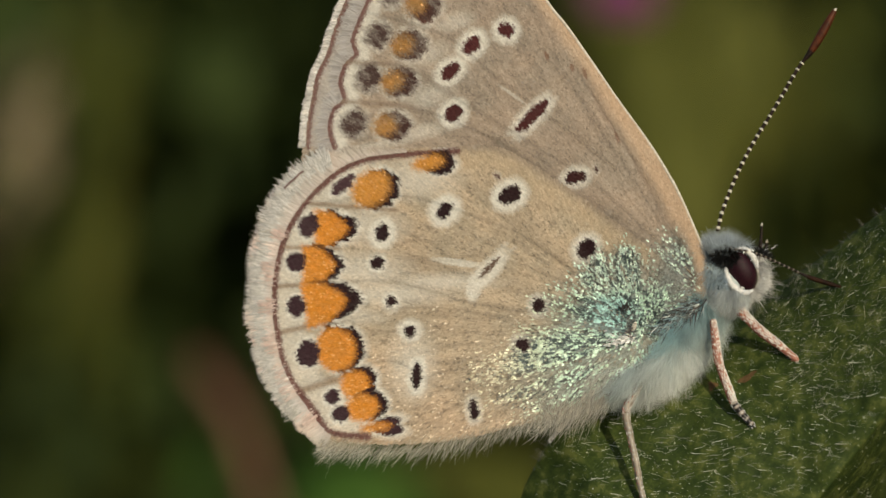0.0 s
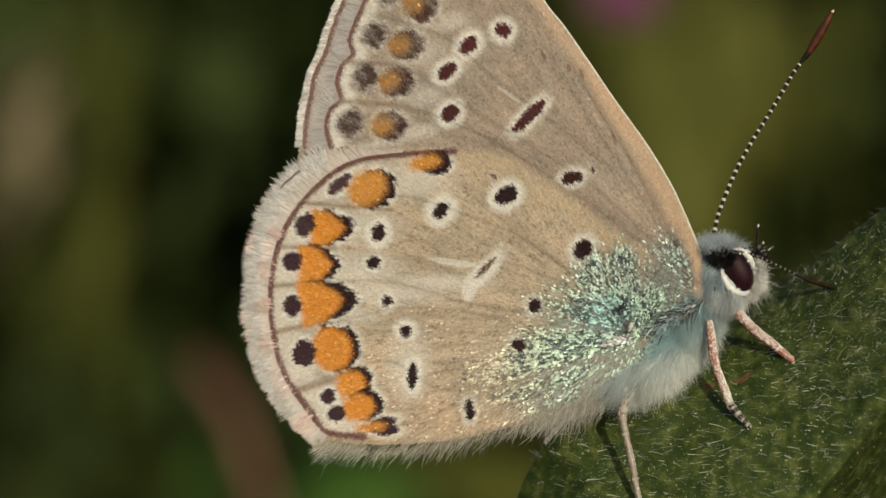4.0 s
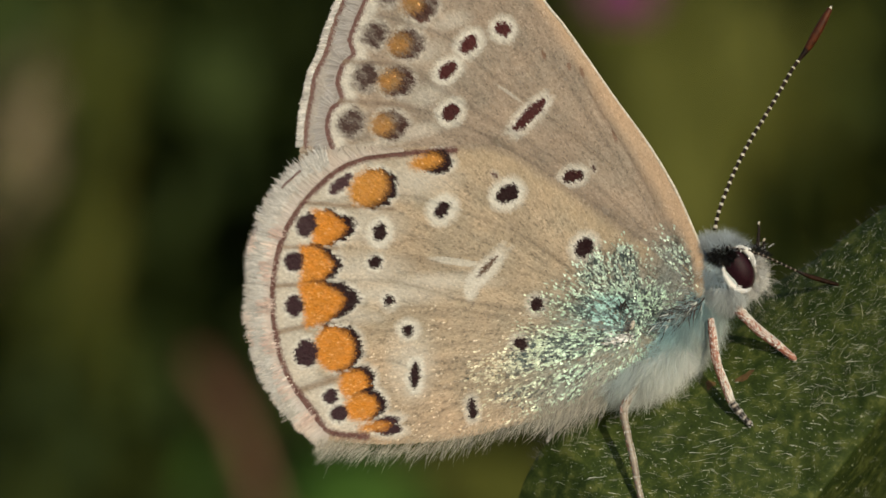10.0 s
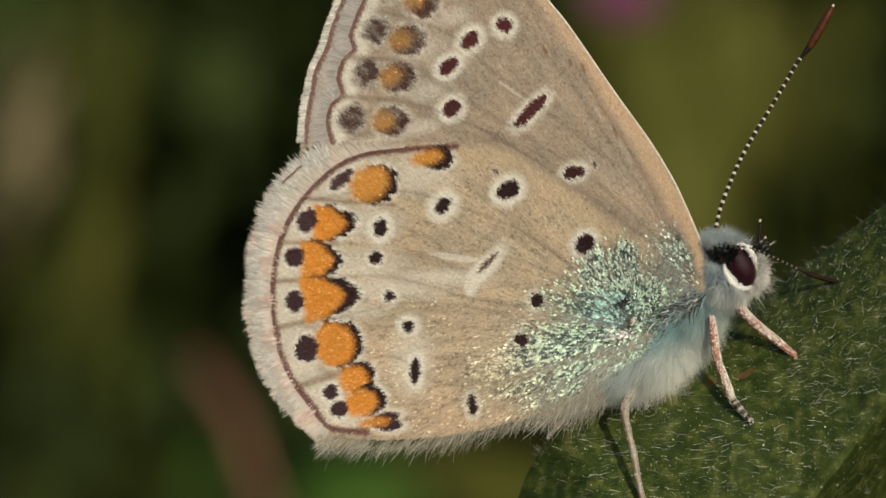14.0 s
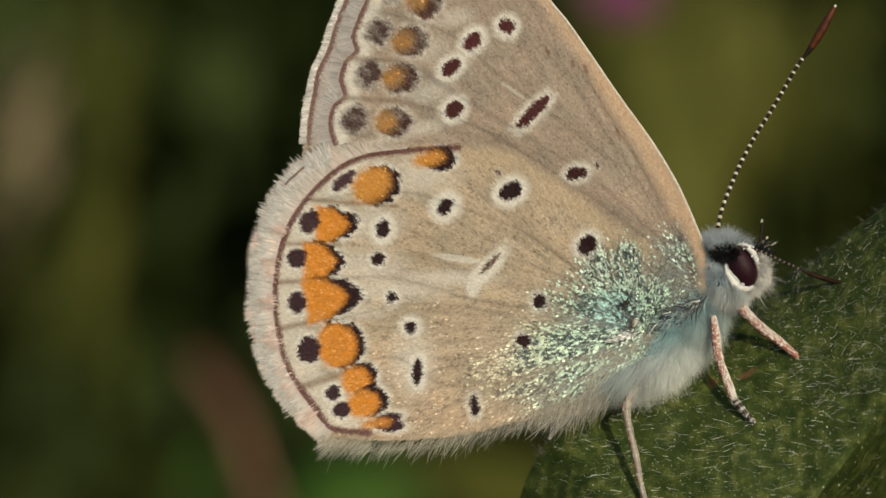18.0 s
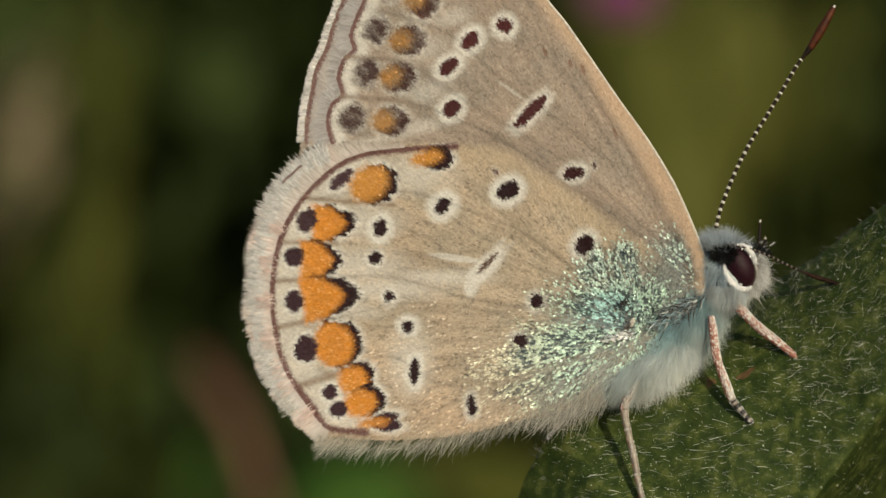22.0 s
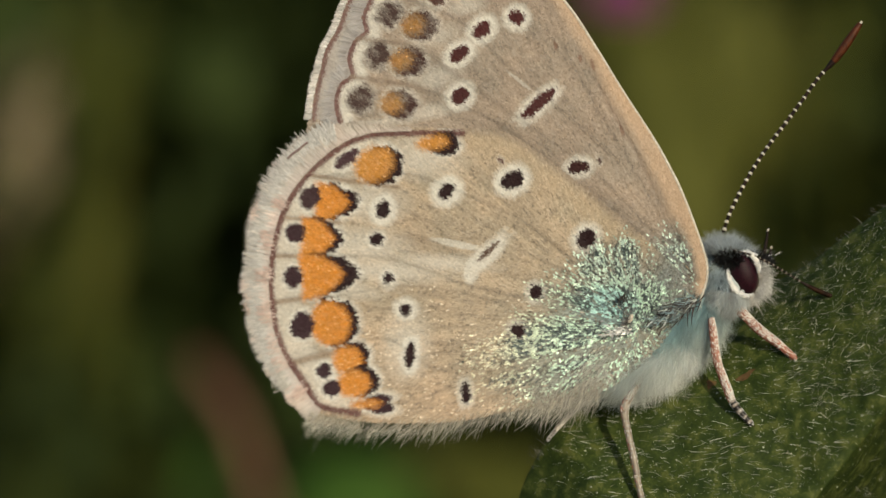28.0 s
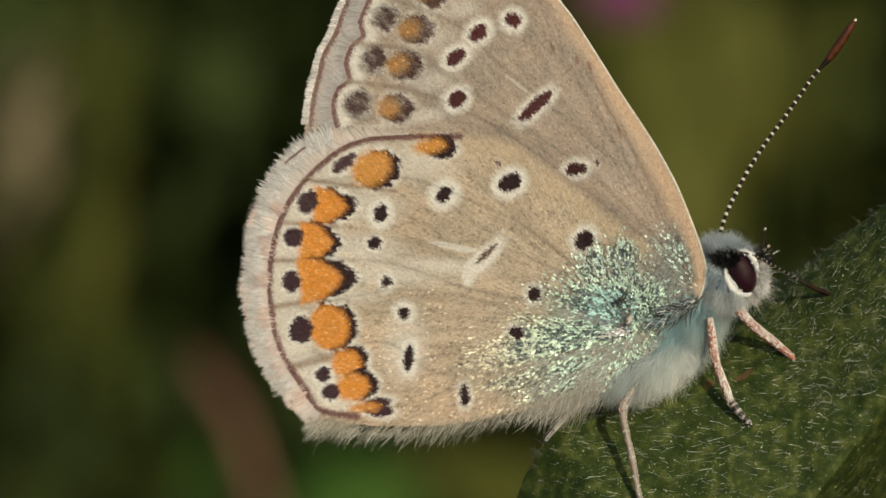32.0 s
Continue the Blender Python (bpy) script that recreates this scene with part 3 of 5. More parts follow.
    shade = tint[shine] * (1 - sb[:, None]) * 0.75 + np.array([0.075, 0.105, 0.108]) * sb[:, None]
    col = shade * (1 - bright) + pale * 1.4 * bright
    deep = (RNG.random(len(su)) < 0.11 * sb ** 2)
    col[deep] = np.array([0.07, 0.085, 0.085])
    part("shimmer_coat", scale_mesh("shimmer_coat", wing, su, sv, col * RNG.uniform(0.85, 1.15, (len(su), 1)), 6.4, 3.5, 0.022, 0.24), M_SHINY, ob, "glittering blue-green scales", "stuff")
    for k, m in enumerate(MARKS):
        if m.wing == wing and (owner == k).sum() > 3:
            h = owner == k
            part(m.name, scale_mesh(m.name, wing, u[h], v[h], tint[h], 6.2, 3.6), M_SOOT if m.name != "orange_patch" else M_SCALE, ob, m.label)


def fringe(wing, inner, out_len, count, lean, tint, name="fringe", spread=0.10, out_sign=1, width=2.2, lift=0.03, ease=0.0, jitter=0.0, vary=(0.78, 1.10), fade=0.0, clump=0.40, rose=0.0, roots=None, top=0.0):
    """Flat hair scales that stand out from a wing's rim in its plane."""
    k = RNG.uniform(0, len(inner) - 1.001, count)
    i = k.astype(int)
    f = (k - i)[:, None]
    p = inner[i] * (1 - f) + inner[i + 1] * f
    way = inner[i + 1] - inner[i]
    out = np.stack([way[:, 1], -way[:, 0]], 1) * out_sign
    out /= np.linalg.norm(out, axis=1, keepdims=True)
    p = p + out * (6.0 + RNG.normal(0, 1.0 + jitter, (count, 1)))
    early = np.clip(1 - k / ease, 0, 1)[:, None] if ease > 15 else 0.0
    out = out + np.array(lean)[None] + RNG.normal(0, spread, out.shape) * (1 - 0.6 * early) + np.array([-0.8, 0.1]) * early
    ln = out_len * RNG.uniform(0.55, 1.1, count) * (0.9 + 0.2 * value_noise(p[:, 0] * 0.05, p[:, 1] * 0.05, 17))
    ln = ln * np.clip((k + 1) / (ease + 1), 0.12, 1)
    ln = ln * (1 + top * np.clip((440 - p[:, 1]) / 110, 0, 1))
    ln = ln * (1 - fade * np.clip((k / len(inner) - 0.6) / 0.35, 0, 1))
    wd = width * RNG.uniform(0.6, 1.3, count)
    y = wing_depth(wing, p[:, 0], p[:, 1]) - lift - RNG.uniform(0.0, 0.05, count)
    curl, roll, pitch = RNG.normal(0, 0.10, count), RNG.normal(0, 0.22, count), RNG.normal(0.0, 0.06, count)
    side = np.stack([-out[:, 1], out[:, 0]], 1)
    rows = []
    for t, w in ((0.0, 0.8), (0.35, 1.0), (0.7, 0.75), (1.0, 0.12)):
        mid = p + out * (ln * t)[:, None] + side * (curl * ln * t * t)[:, None]
        for b in (-0.5, 0.5):
            q = mid + side * (wd * w * b)[:, None]
            rows.append(spot_at(q[:, 0], q[:, 1], y + (ln * t * np.tan(pitch) * 0.6 + wd * b * np.tan(roll)) * GRID))
    verts = np.stack(rows, 1).reshape(-1, 3) * MM
    unit = np.array([(0, 1, 3, 2), (2, 3, 5, 4), (4, 5, 7, 6)])
    faces = (np.arange(count)[:, None, None] * 8 + unit[None]).reshape(-1, 4)
    # rosy, brighter patches put glints into the fringe's colour
    rosy = rose * np.clip(value_noise(p[:, 0] * 0.045 + 3, p[:, 1] * 0.045, 19) * 4.0 - 2.2, 0, 1)[:, None]
    tuft = 1 - clump / 2 + clump * value_noise(p[:, 0] * 0.16 + 5, p[:, 1] * 0.16 + 2, 23)[:, None]
    shade = np.array(tint)[None] * tuft * RNG.uniform(*vary, (count, 1)) * (1 + rosy * np.array([0.34, 0.17, 0.12]))
    if ease > 15:
        start = np.clip((k / ease / 1.9)[:, None], 0, 1)
        shade = shade * start + np.array([0.44, 0.37, 0.31]) * (1 - start)
    if fade:
        end = np.clip((k / len(inner) - 0.86) / 0.14, 0, 1)[:, None] * 0.8
        shade = shade * (1 - end) + np.array([0.46, 0.43, 0.38]) * end
    foot = shade if roots is None else shade * 0.35 + np.array(roots)[None] * 0.65
    shades = np.stack([foot, foot, foot * 0.4 + shade * 0.6, foot * 0.4 + shade * 0.6, shade, shade, shade, shade], 1).reshape(-1, 3)
    return mesh_of(name, verts, faces, shades, smooth=False)


def glints(wing, line, centres, count, tint, name):
    """Smooth tilted scales in small sheaves along a line, that catch the sun; their bright tint paints the glint in
    too.
    """
    k, f = [], []
    for u, v, half in centres:
        i = np.argmin(np.hypot(line[:, 0] - u, line[:, 1] - v))
        k.append(np.full(count, i))
        f.append(RNG.normal(0, half, count))
    k, f = np.concatenate(k), np.concatenate(f)
    way = line[np.minimum(k + 1, len(line) - 1)] - line[np.maximum(k - 1, 0)]
    way /= np.linalg.norm(way, axis=1, keepdims=True)
    out = np.stack([-way[:, 1], way[:, 0]], 1)
    p = line[k] + way * f[:, None] + out * RNG.uniform(2, 25, (len(k), 1))
    ln, wd = RNG.uniform(7, 17, len(k)), RNG.uniform(0.8, 1.7, len(k))
    tu, tv = RNG.normal(0.18, 0.26, len(k)), RNG.normal(-0.17, 0.26, len(k))
    y = wing_depth(wing, p[:, 0], p[:, 1]) - 0.11
    rows = []
    for a, b in ((-0.5, -0.4), (-0.5, 0.4), (0.3, 0.5), (0.5, 0.0), (0.3, -0.5)):
        q = out * (a * ln)[:, None] + way * (b * wd)[:, None]
        rows.append(spot_at(p[:, 0] + q[:, 0], p[:, 1] + q[:, 1], y + (q[:, 0] * tu + q[:, 1] * tv) * GRID))
    verts = np.stack(rows, 1).reshape(-1, 3) * MM
    faces = np.arange(len(verts)).reshape(-1, 5)
    return mesh_of(name, verts, faces, np.repeat(np.array(tint) * RNG.uniform(0.8, 1.1, (len(k), 1)), 5, 0), smooth=False)


# ---- the butterfly ----
ORIGIN = Vector((0, 0, HIGH))


def build_wings(root):
    hind = part("hindwing", membrane("h", HIND_EDGE), M_MEMBRANE, root, "sandy hindwing underside with orange margin patches")
    fore = part("forewing", membrane("f", FORE_EDGE), M_MEMBRANE, root, "grey-brown forewing underside with ringed black spots")
    far_hind = part("hindwing", membrane("h", HIND_EDGE, 10.0, True), M_MEMBRANE, root, "far hindwing, closed against the near one")
    far_fore = part("forewing", membrane("f", FORE_EDGE, 10.0, True), M_MEMBRANE, root, "far forewing, closed against the near one")
    dress_wing("h", hind, HIND_EDGE)
    dress_wing("f", fore, FORE_EDGE)
    rim = smooth_line([(572, 776), (592, 783), (640, 787), (740, 787), (830, 772), (920, 748), (1000, 726), (1070, 704)])
    outer = smooth_line([(588, 292), (563, 302), (526, 334), (498, 378), (481, 430), (472, 490), (470, 545), (475, 597), (487, 650), (507, 695), (530, 733)])
    part("fringe", fringe("h", HIND_LINE[8:-9], 39, 9500, (-0.12, 0.0), (0.73, 0.695, 0.66), out_sign=-1, ease=22.0, fade=0.34, top=0.2, spread=0.05, clump=0.16, rose=0.9, vary=(0.82, 1.12), roots=(0.58, 0.49, 0.46)), M_FRINGE, hind, "white hair fringe of the hindwing", "stuff")
    part("outer_fringe", fringe("h", outer, 14, 3600, (-0.06, 0.0), (0.64, 0.62, 0.60), "outer_fringe", 0.13, -1, 1.5, 0.03, 2.0, 6.0, fade=0.45, top=0.45, clump=0.25, vary=(0.7, 1.15)), M_FRINGE, hind, "white tips of the hindwing fringe", "stuff")
    part("fringe", fringe("f", FORE_RIM, 9.5, 2600, (-0.06, 0.25), (0.74, 0.71, 0.68), spread=0.08, out_sign=-1, width=2.4, clump=0.6, vary=(0.6, 1.2)), M_FRINGE, fore, "white hair fringe of the forewing", "stuff")
    part("inner_fringe", fringe("f", FORE_LINE, 25, 9000, (-0.12, 0.1), (0.46, 0.435, 0.43), "inner_fringe", 0.010, -1, 4.0, 0.0, clump=0.25, vary=(0.86, 1.1), roots=(0.40, 0.36, 0.35)), M_SCALE, fore, "smooth lilac-grey fringe scales of the forewing", "stuff")
    # highlights on the fringe, added as bright rosy scales turned to the sun
    part("fringe_glint", glints("h", HIND_LINE, ((503, 418, 6), (488, 482, 12), (486, 540, 8), (494, 606, 13), (520, 672, 15), (556, 735, 8)), 56, (0.70, 0.53, 0.47), "fringe_glint"), M_GLINT, hind, "rosy glints of the fringe, put in as bright tilted scales", "stuff")
    short = smooth_line([(503, 334), (512, 324), (521, 317), (530, 308), (537, 303)])
    part("fringe_line", tube("fringe_line", spot_at(short[:, 0], short[:, 1], wing_depth("h", short[:, 0], short[:, 1]) - 0.10), 0.034, 6), M_DUSKY_LINE, hind, "short brown line in the fringe")
    # hairs of the hind wing's inner margin, thinning out up the wing
    part("rim_down", fringe("h", rim + np.array([0, -5.0]), 15, 1500, (-0.75, -0.1), (0.60, 0.56, 0.47), "rim_down", 0.30, -1, 0.45, jitter=5.0, ease=9.0, vary=(0.45, 1.2), roots=(0.47, 0.38, 0.28)), M_FUR, hind, "short dense down over the wing's lower rim", "stuff")
    part("margin_hair", fringe("h", rim, 31, 1000, (-0.75, -0.1), (0.62, 0.60, 0.52), "margin_hair", 0.22, -1, 0.40, jitter=5.0, ease=9.0, vary=(0.15, 1.5)), M_FUR, hind, "long pale hairs along the inner wing margin", "stuff")
    part("inner_hair", fringe("h", rim[44:] + np.array([0, -14.0]), 44, 600, (-0.75, -0.1), (0.58, 0.55, 0.48), "inner_hair", 0.26, -1, 0.65, jitter=12.0, vary=(0.4, 1.2)), M_FUR, hind, "pale hairs lying on the inner wing margin", "stuff")
    part("wing_down", fringe("h", rim[50:] + np.array([20.0, -44.0]), 40, 260, (-0.9, -0.25), (0.58, 0.58, 0.53), "wing_down", 0.28, -1, 0.7, jitter=20.0), M_FUR, hind, "sparse down on the hindwing base", "stuff")
    line = smooth_line([(900, -110), (966, 0), (1002, 46), (1040, 100), (1092, 176), (1149, 255), (1188, 318), (1210, 362), (1239, 430), (1252, 468), (1254, 497), (1243, 540)])
    y = wing_depth("f", line[:, 0], line[:, 1])
    part("costal_vein", tube("costal_vein", spot_at(line[:, 0], line[:, 1], y), 0.045, 8), M_PALE, fore, "pale stiff front edge of the forewing")
    for line in VEINS_H:
        y = wing_depth("h", line[:, 0], line[:, 1])
        part("vein", tube("vein", spot_at(line[:, 0], line[:, 1], y + 0.005), np.linspace(0.03, 0.014, len(line)), 6), M_VEIN, hind)
    for line in VEINS_F:
        y = wing_depth("f", line[:, 0], line[:, 1])
        part("vein", tube("vein", spot_at(line[:, 0], line[:, 1], y + 0.005), np.linspace(0.03, 0.014, len(line)), 6), M_VEIN, fore)
    # dark crumpled scales and a bright knob where the wings join the body
    for u, v, y, ru, rv, t, n in ((1106, 546, -0.50, 8, 5, 0.06, 30), (1112, 580, -0.50, 5, 18, 0.16, 40), (1190, 566, -0.30, 26, 9, 0.13, 70), (1222, 545, -0.30, 14, 12, 0.08, 60)):
        a, r = RNG.uniform(0, 6.28, n), np.sqrt(RNG.random(n))
        q = spot_at(u + ru * r * np.cos(a), v + rv * r * np.sin(a), y - RNG.uniform(0, 0.05, n))
        part("joint_fuzz", strands("joint_fuzz", q, np.stack([RNG.normal(0.5, 0.4, n), np.full(n, -0.2), RNG.normal(0.3, 0.5, n)], 1), RNG.uniform(0.10, 0.28, n), RNG.uniform(0.012, 0.025, n), np.full((n, 3), t) * RNG.uniform(0.5, 1.8, (n, 1)) * np.array([1.0, 0.9, 0.85])), M_FUR, hind, "dark crumpled scales at the wing joint", "stuff")
    # plumes of grey hair that spread from the joint over the wing and the body
    n = 190
    a, r = RNG.uniform(0, 6.28, n), np.sqrt(RNG.random(n))
    pu, pv = 1208 + 44 * r * np.cos(a), 556 + 15 * r * np.sin(a) - 0.55 * 44 * r * np.cos(a)
    away = np.stack([pu - 1262, RNG.normal(-6, 4, n), 520 - pv], 1)
    away /= np.linalg.norm(away, axis=1, keepdims=True)
    away = away + RNG.normal(0, 0.42, (n, 3))
    hue = np.array([[0.07, 0.05, 0.045], [0.20, 0.22, 0.22], [0.34, 0.47, 0.50], [0.70, 0.76, 0.74]])[RNG.choice(4, n, p=[0.26, 0.20, 0.34, 0.20])]
    part("joint_plume", strands("joint_plume", spot_at(pu, pv, -0.36 - RNG.uniform(0, 0.08, n)), away, RNG.uniform(0.18, 0.52, n), RNG.uniform(0.012, 0.028, n), hue * RNG.uniform(0.8, 1.2, (n, 1)), RNG.normal(0, 0.22, (n, 3)), 4), M_FUR, hind, "grey and dark plumes of hair spreading from the wing joint", "stuff")
    part("wing_knob", ellipsoid("wing_knob", spot_at(1122, 578, -0.42), (0.07, 0.06, 0.15), (0, 20, 0), 0.2), M_PALE, hind, "pale knob of the wing joint")
    for u, v, ru in ((1090, 606, 9), (1112, 600, 7)):
        n = 36
        q = spot_at(u + RNG.normal(0, ru, n), v + RNG.normal(0, 6, n), -0.52)
        part("silver_fuzz", strands("silver_fuzz", q, np.stack([RNG.normal(-0.8, 0.3, n), np.full(n, -0.2), RNG.normal(-0.2, 0.3, n)], 1), RNG.uniform(0.08, 0.2, n), RNG.uniform(0.014, 0.03, n), np.full((n, 3), 0.8) * RNG.uniform(0.4, 1.1, (n, 1))), M_SHINY, hind, "silvery scales at the wing joint", "stuff")
    return [hind, fore, far_hind, far_fore]


M_DUSKY_LINE = two_tone("brown_line_scales", (0.20, 0.12, 0.11), (0.32, 0.23, 0.21), 0.0002, 0.6)
M_WHITE = two_tone("white_scales", (0.80, 0.77, 0.73), (0.90, 0.88, 0.85), 0.0001, 0.45)
M_VEIN = two_tone("vein", (0.26, 0.19, 0.13), (0.40, 0.31, 0.22), 0.0003, 0.55)
M_DUSKY = two_tone("dusky_rings", (0.07, 0.06, 0.05), (0.15, 0.13, 0.10), 0.0001, 0.5)
M_FARRING = two_tone("far_ring_scales", (0.16, 0.14, 0.115), (0.30, 0.26, 0.22), 0.0001, 0.5)
M_DIM_CLUB = two_tone("dim_club_chitin", (0.014, 0.007, 0.004), (0.040, 0.017, 0.009), 0.0003, 0.6, 0.1)
M_SKIN = two_tone("body_down", (0.52, 0.58, 0.60), (0.70, 0.74, 0.74), 0.0003, 0.9, 0.1)


def fur(name, count, pick, length, tint_of, radius=0.9, lean=(0, 0, 0), spread=0.25):
    """Hairs on an ellipsoid. pick(n) gives roots and normals in millimetres."""
    roots, normals = pick(count)
    clump = np.stack([value_noise(roots[:, 0] * 3.2 + 9, roots[:, 2] * 3.2 + 5, 50 + k) - 0.5 for k in range(3)], 1)
    ways = normals + np.array(lean)[None] + RNG.normal(0, spread, normals.shape) + clump * 1.3
    ln = length * GRID * RNG.uniform(0.55, 1.15, len(roots))
    tint = tint_of(roots) * RNG.uniform(0.75, 1.15, (len(roots), 1))
    droop = RNG.normal(0, 0.12, roots.shape) + np.array([-0.08, 0, -0.10])
    return strands(name, roots, ways, ln, RNG.uniform(0.7, 1.3, len(roots)) * radius * GRID, tint, droop)


def on_ellipsoid(centre, radii, turn, keep):
    centre, radii = np.array(centre), np.array(radii)
    r = np.array(Euler([radians(t) for t in turn]).to_matrix())

    def pick(n):
        d = RNG.normal(size=(n * 4, 3))
        d /= np.linalg.norm(d, axis=1, keepdims=True)
        p = (d * radii) @ r.T + centre
        nn = (d / radii) @ r.T
        nn /= np.linalg.norm(nn, axis=1, keepdims=True)
        k = keep(p, nn)
        return p[k][:n], nn[k][:n]
    return pick


def build_body(root):
    c = spot_at(1194, 586, 0.85)
    turn = (0, -38, 0)
    radii = (1.78, 0.82, 0.88)
    body = part("thorax", ellipsoid("thorax", c, radii, turn, 0.06), M_SKIN, root, "thorax densely clothed in blue-grey fur")
    # long silky fur, blue-grey above and whitish below
    up = np.array([math.sin(radians(-38)), 0, math.cos(radians(-38))])

    def tint(p):
        k = np.clip(0.25 - ((p - c) @ up) / 1.5, 0, 1)[:, None]
        lock = value_noise(p[:, 0] * 2.1 + p[:, 2] * 0.8 + 30, p[:, 2] * 1.6 + 30, 61) * 0.6 + value_noise(p[:, 0] * 6 + 50, p[:, 2] * 4 + 50, 62) * 0.4
        return (np.array([0.37, 0.58, 0.63]) * (1 - k) + np.array([0.93, 0.92, 0.86]) * k) * (0.58 + 0.85 * lock)[:, None]
    def bare(p):
        k = 1 + p[:, 1] / BACK
        u, v = p[:, 0] / GRID / k + 784, 441 - p[:, 2] / GRID / k
        return ~inside(u, v + 24, HIND_EDGE) & ~inside(u + 8, v, FORE_EDGE)
    side = on_ellipsoid(c, radii, turn, lambda p, n: (n[:, 1] < 0.3) & bare(p))
    part("fur", fur("fur", 20000, side, 46, tint, 0.30, (-0.75, -0.6, -0.8), 0.34), M_FUR, body, "silky blue-grey and white fur", "stuff")
    belly = spot_at(1152, 638, 0.25)
    low = on_ellipsoid(belly, (1.3, 0.68, 0.50), (0, -26, 0), lambda p, n: (n[:, 1] < 0.25) & (n[:, 2] < RNG.uniform(-0.5, 0.45, len(n))))
    part("belly_fur", fur("belly_fur", 9000, low, 50, lambda p: 0.45 * tint(p) + 0.55 * (0.5 + 0.8 * value_noise(p[:, 0] * 3 + 40, p[:, 2] * 2 + 40, 63))[:, None] * np.full((len(p), 3), 0.94) * np.array([0.98, 0.98, 0.93]), 0.28, (-0.5, -0.5, -0.9), 0.36), M_FUR, body, "whitish belly fur", "stuff")
    ab = part("abdomen", ellipsoid("abdomen", spot_at(990, 672, 0.6), (3.9, 0.62, 0.62), (0, -18, 0), 0.04), M_SKIN, root, "grey abdomen tucked between the hindwings")
    tail = on_ellipsoid(spot_at(990, 672, 0.6), (3.9, 0.6, 0.6), (0, -18, 0), lambda p, n: n[:, 2] < 0.6)
    part("abdomen_fur", fur("abdomen_fur", 1200, tail, 34, lambda p: np.full((len(p), 3), 0.58), 0.8, (-0.9, 0, -0.5)), M_FUR, ab, "short pale hair", "stuff")
    return [body, ab]


def build_head(root):
    c = spot_at(1302, 486, 0.62)
    head = part("head", ellipsoid("head", c, (0.62, 0.85, 0.72), (0, 20, 0), 0.05), M_SKIN, root, "small furry head with a white-ringed dark eye")
    for side, y in ((-1, 0.10), (1, 1.14)):
        e = spot_at(1311, 479, y)
        part("eye_ring", ellipsoid("eye_ring", e + np.array([0.0, 0.03 * -side, 0.0]), (0.47, 0.30, 0.72), (0, -26, 0)), M_DUSKY, head, "ring of dusky skin round the eye")
        part("eye", ellipsoid("eye", e + np.array([0.0, side * 0.10, 0.03]), (0.41, 0.335, 0.68), (0, -26, 0)), M_EYE, head, "glossy blackish compound eye")
    # two bands of bright white scales edge the near eye, broad in the middle
    tilt = radians(-26)
    for a0, a1, wide in ((2.70, 4.80, 0.088), (-0.25, 1.05, 0.090)):
        a = np.linspace(a0, a1, 40)
        body_of = np.sin(np.linspace(0, math.pi, 40)) ** 0.6
        grow = 1 + wide * 0.9 * body_of / 0.45
        x, z = 0.425 * np.cos(a) * grow, 0.69 * np.sin(a) * (1 + (grow - 1) * 0.6)
        line = spot_at(1311, 479, 0.0) + np.stack([x * math.cos(tilt) + z * math.sin(tilt), np.full(40, -0.17), 0.03 - x * math.sin(tilt) + z * math.cos(tilt)], 1)
        part("white_band", tube("white_band", line, 0.012 + wide * body_of, 10), M_WHITE, head, "bright white scaled band beside the eye")
        n = 90
        i = RNG.integers(2, 38, n)
        way = line[i + 1] - line[i - 1] + RNG.normal(0, 0.03, (n, 3))
        part("eye_rim", strands("eye_rim", line[i] + RNG.normal(0, 0.5, (n, 3)) * (0.012 + wide * body_of[i])[:, None] + np.array([0, -0.05, 0]), way, RNG.uniform(0.06, 0.13, n), RNG.uniform(0.012, 0.022, n), np.full((n, 3), 0.92) * RNG.uniform(0.8, 1.08, (n, 1)), bends=2), M_HAIR, head, "loose white scales edging the eye", "stuff")
    part("face", ellipsoid("face", spot_at(1326, 490, 0.52), (0.40, 0.40, 0.55), (0, 10, 0), 0.05), M_WHITE, head, "white scaled face")
    white = lambda p: np.full((len(p), 3), 0.88) * np.array([1.0, 0.98, 0.94])
    face = on_ellipsoid(spot_at(1326, 488, 0.40), (0.42, 0.45, 0.56), (0, 10, 0), lambda p, n: (n[:, 0] > 0.0) & (n[:, 2] < 0.75) & (n[:, 1] > -0.8))
    part("face_hair", fur("face_hair", 2600, face, 19, lambda p: white(p) * RNG.uniform(0.7, 1.12, (len(p), 1)), 0.42, (0.25, -0.1, -0.05), 0.34), M_HAIR, head, "white face hair", "stuff")
    beard = on_ellipsoid(spot_at(1326, 490, 0.40), (0.42, 0.45, 0.56), (0, 10, 0), lambda p, n: (n[:, 0] > -0.1) & (n[:, 2] < 0.35) & (n[:, 1] > -0.5))
    part("face_bristle", fur("face_bristle", 130, beard, 40, lambda p: white(p) * RNG.uniform(0.3, 1.0, (len(p), 1)), 0.5, (0.2, -0.05, -0.1), 0.25), M_FUR, head, "long white bristles standing out from the face", "stuff")
    cheek = on_ellipsoid(spot_at(1286, 516, 0.35), (0.56, 0.60, 0.48), (0, 0, 0), lambda p, n: (n[:, 2] < 0.2) & (n[:, 1] < 0.3))
    part("cheek_fur", fur("cheek_fur", 3600, cheek, 24, lambda p: (0.5 + 0.6 * value_noise(p[:, 0] * 4 + 40, p[:, 2] * 4 + 40, 68))[:, None] * np.array([0.84, 0.88, 0.88]), 0.32, (-0.25, -0.2, -0.9), 0.3), M_FUR, head, "pale fur below the eye", "stuff")
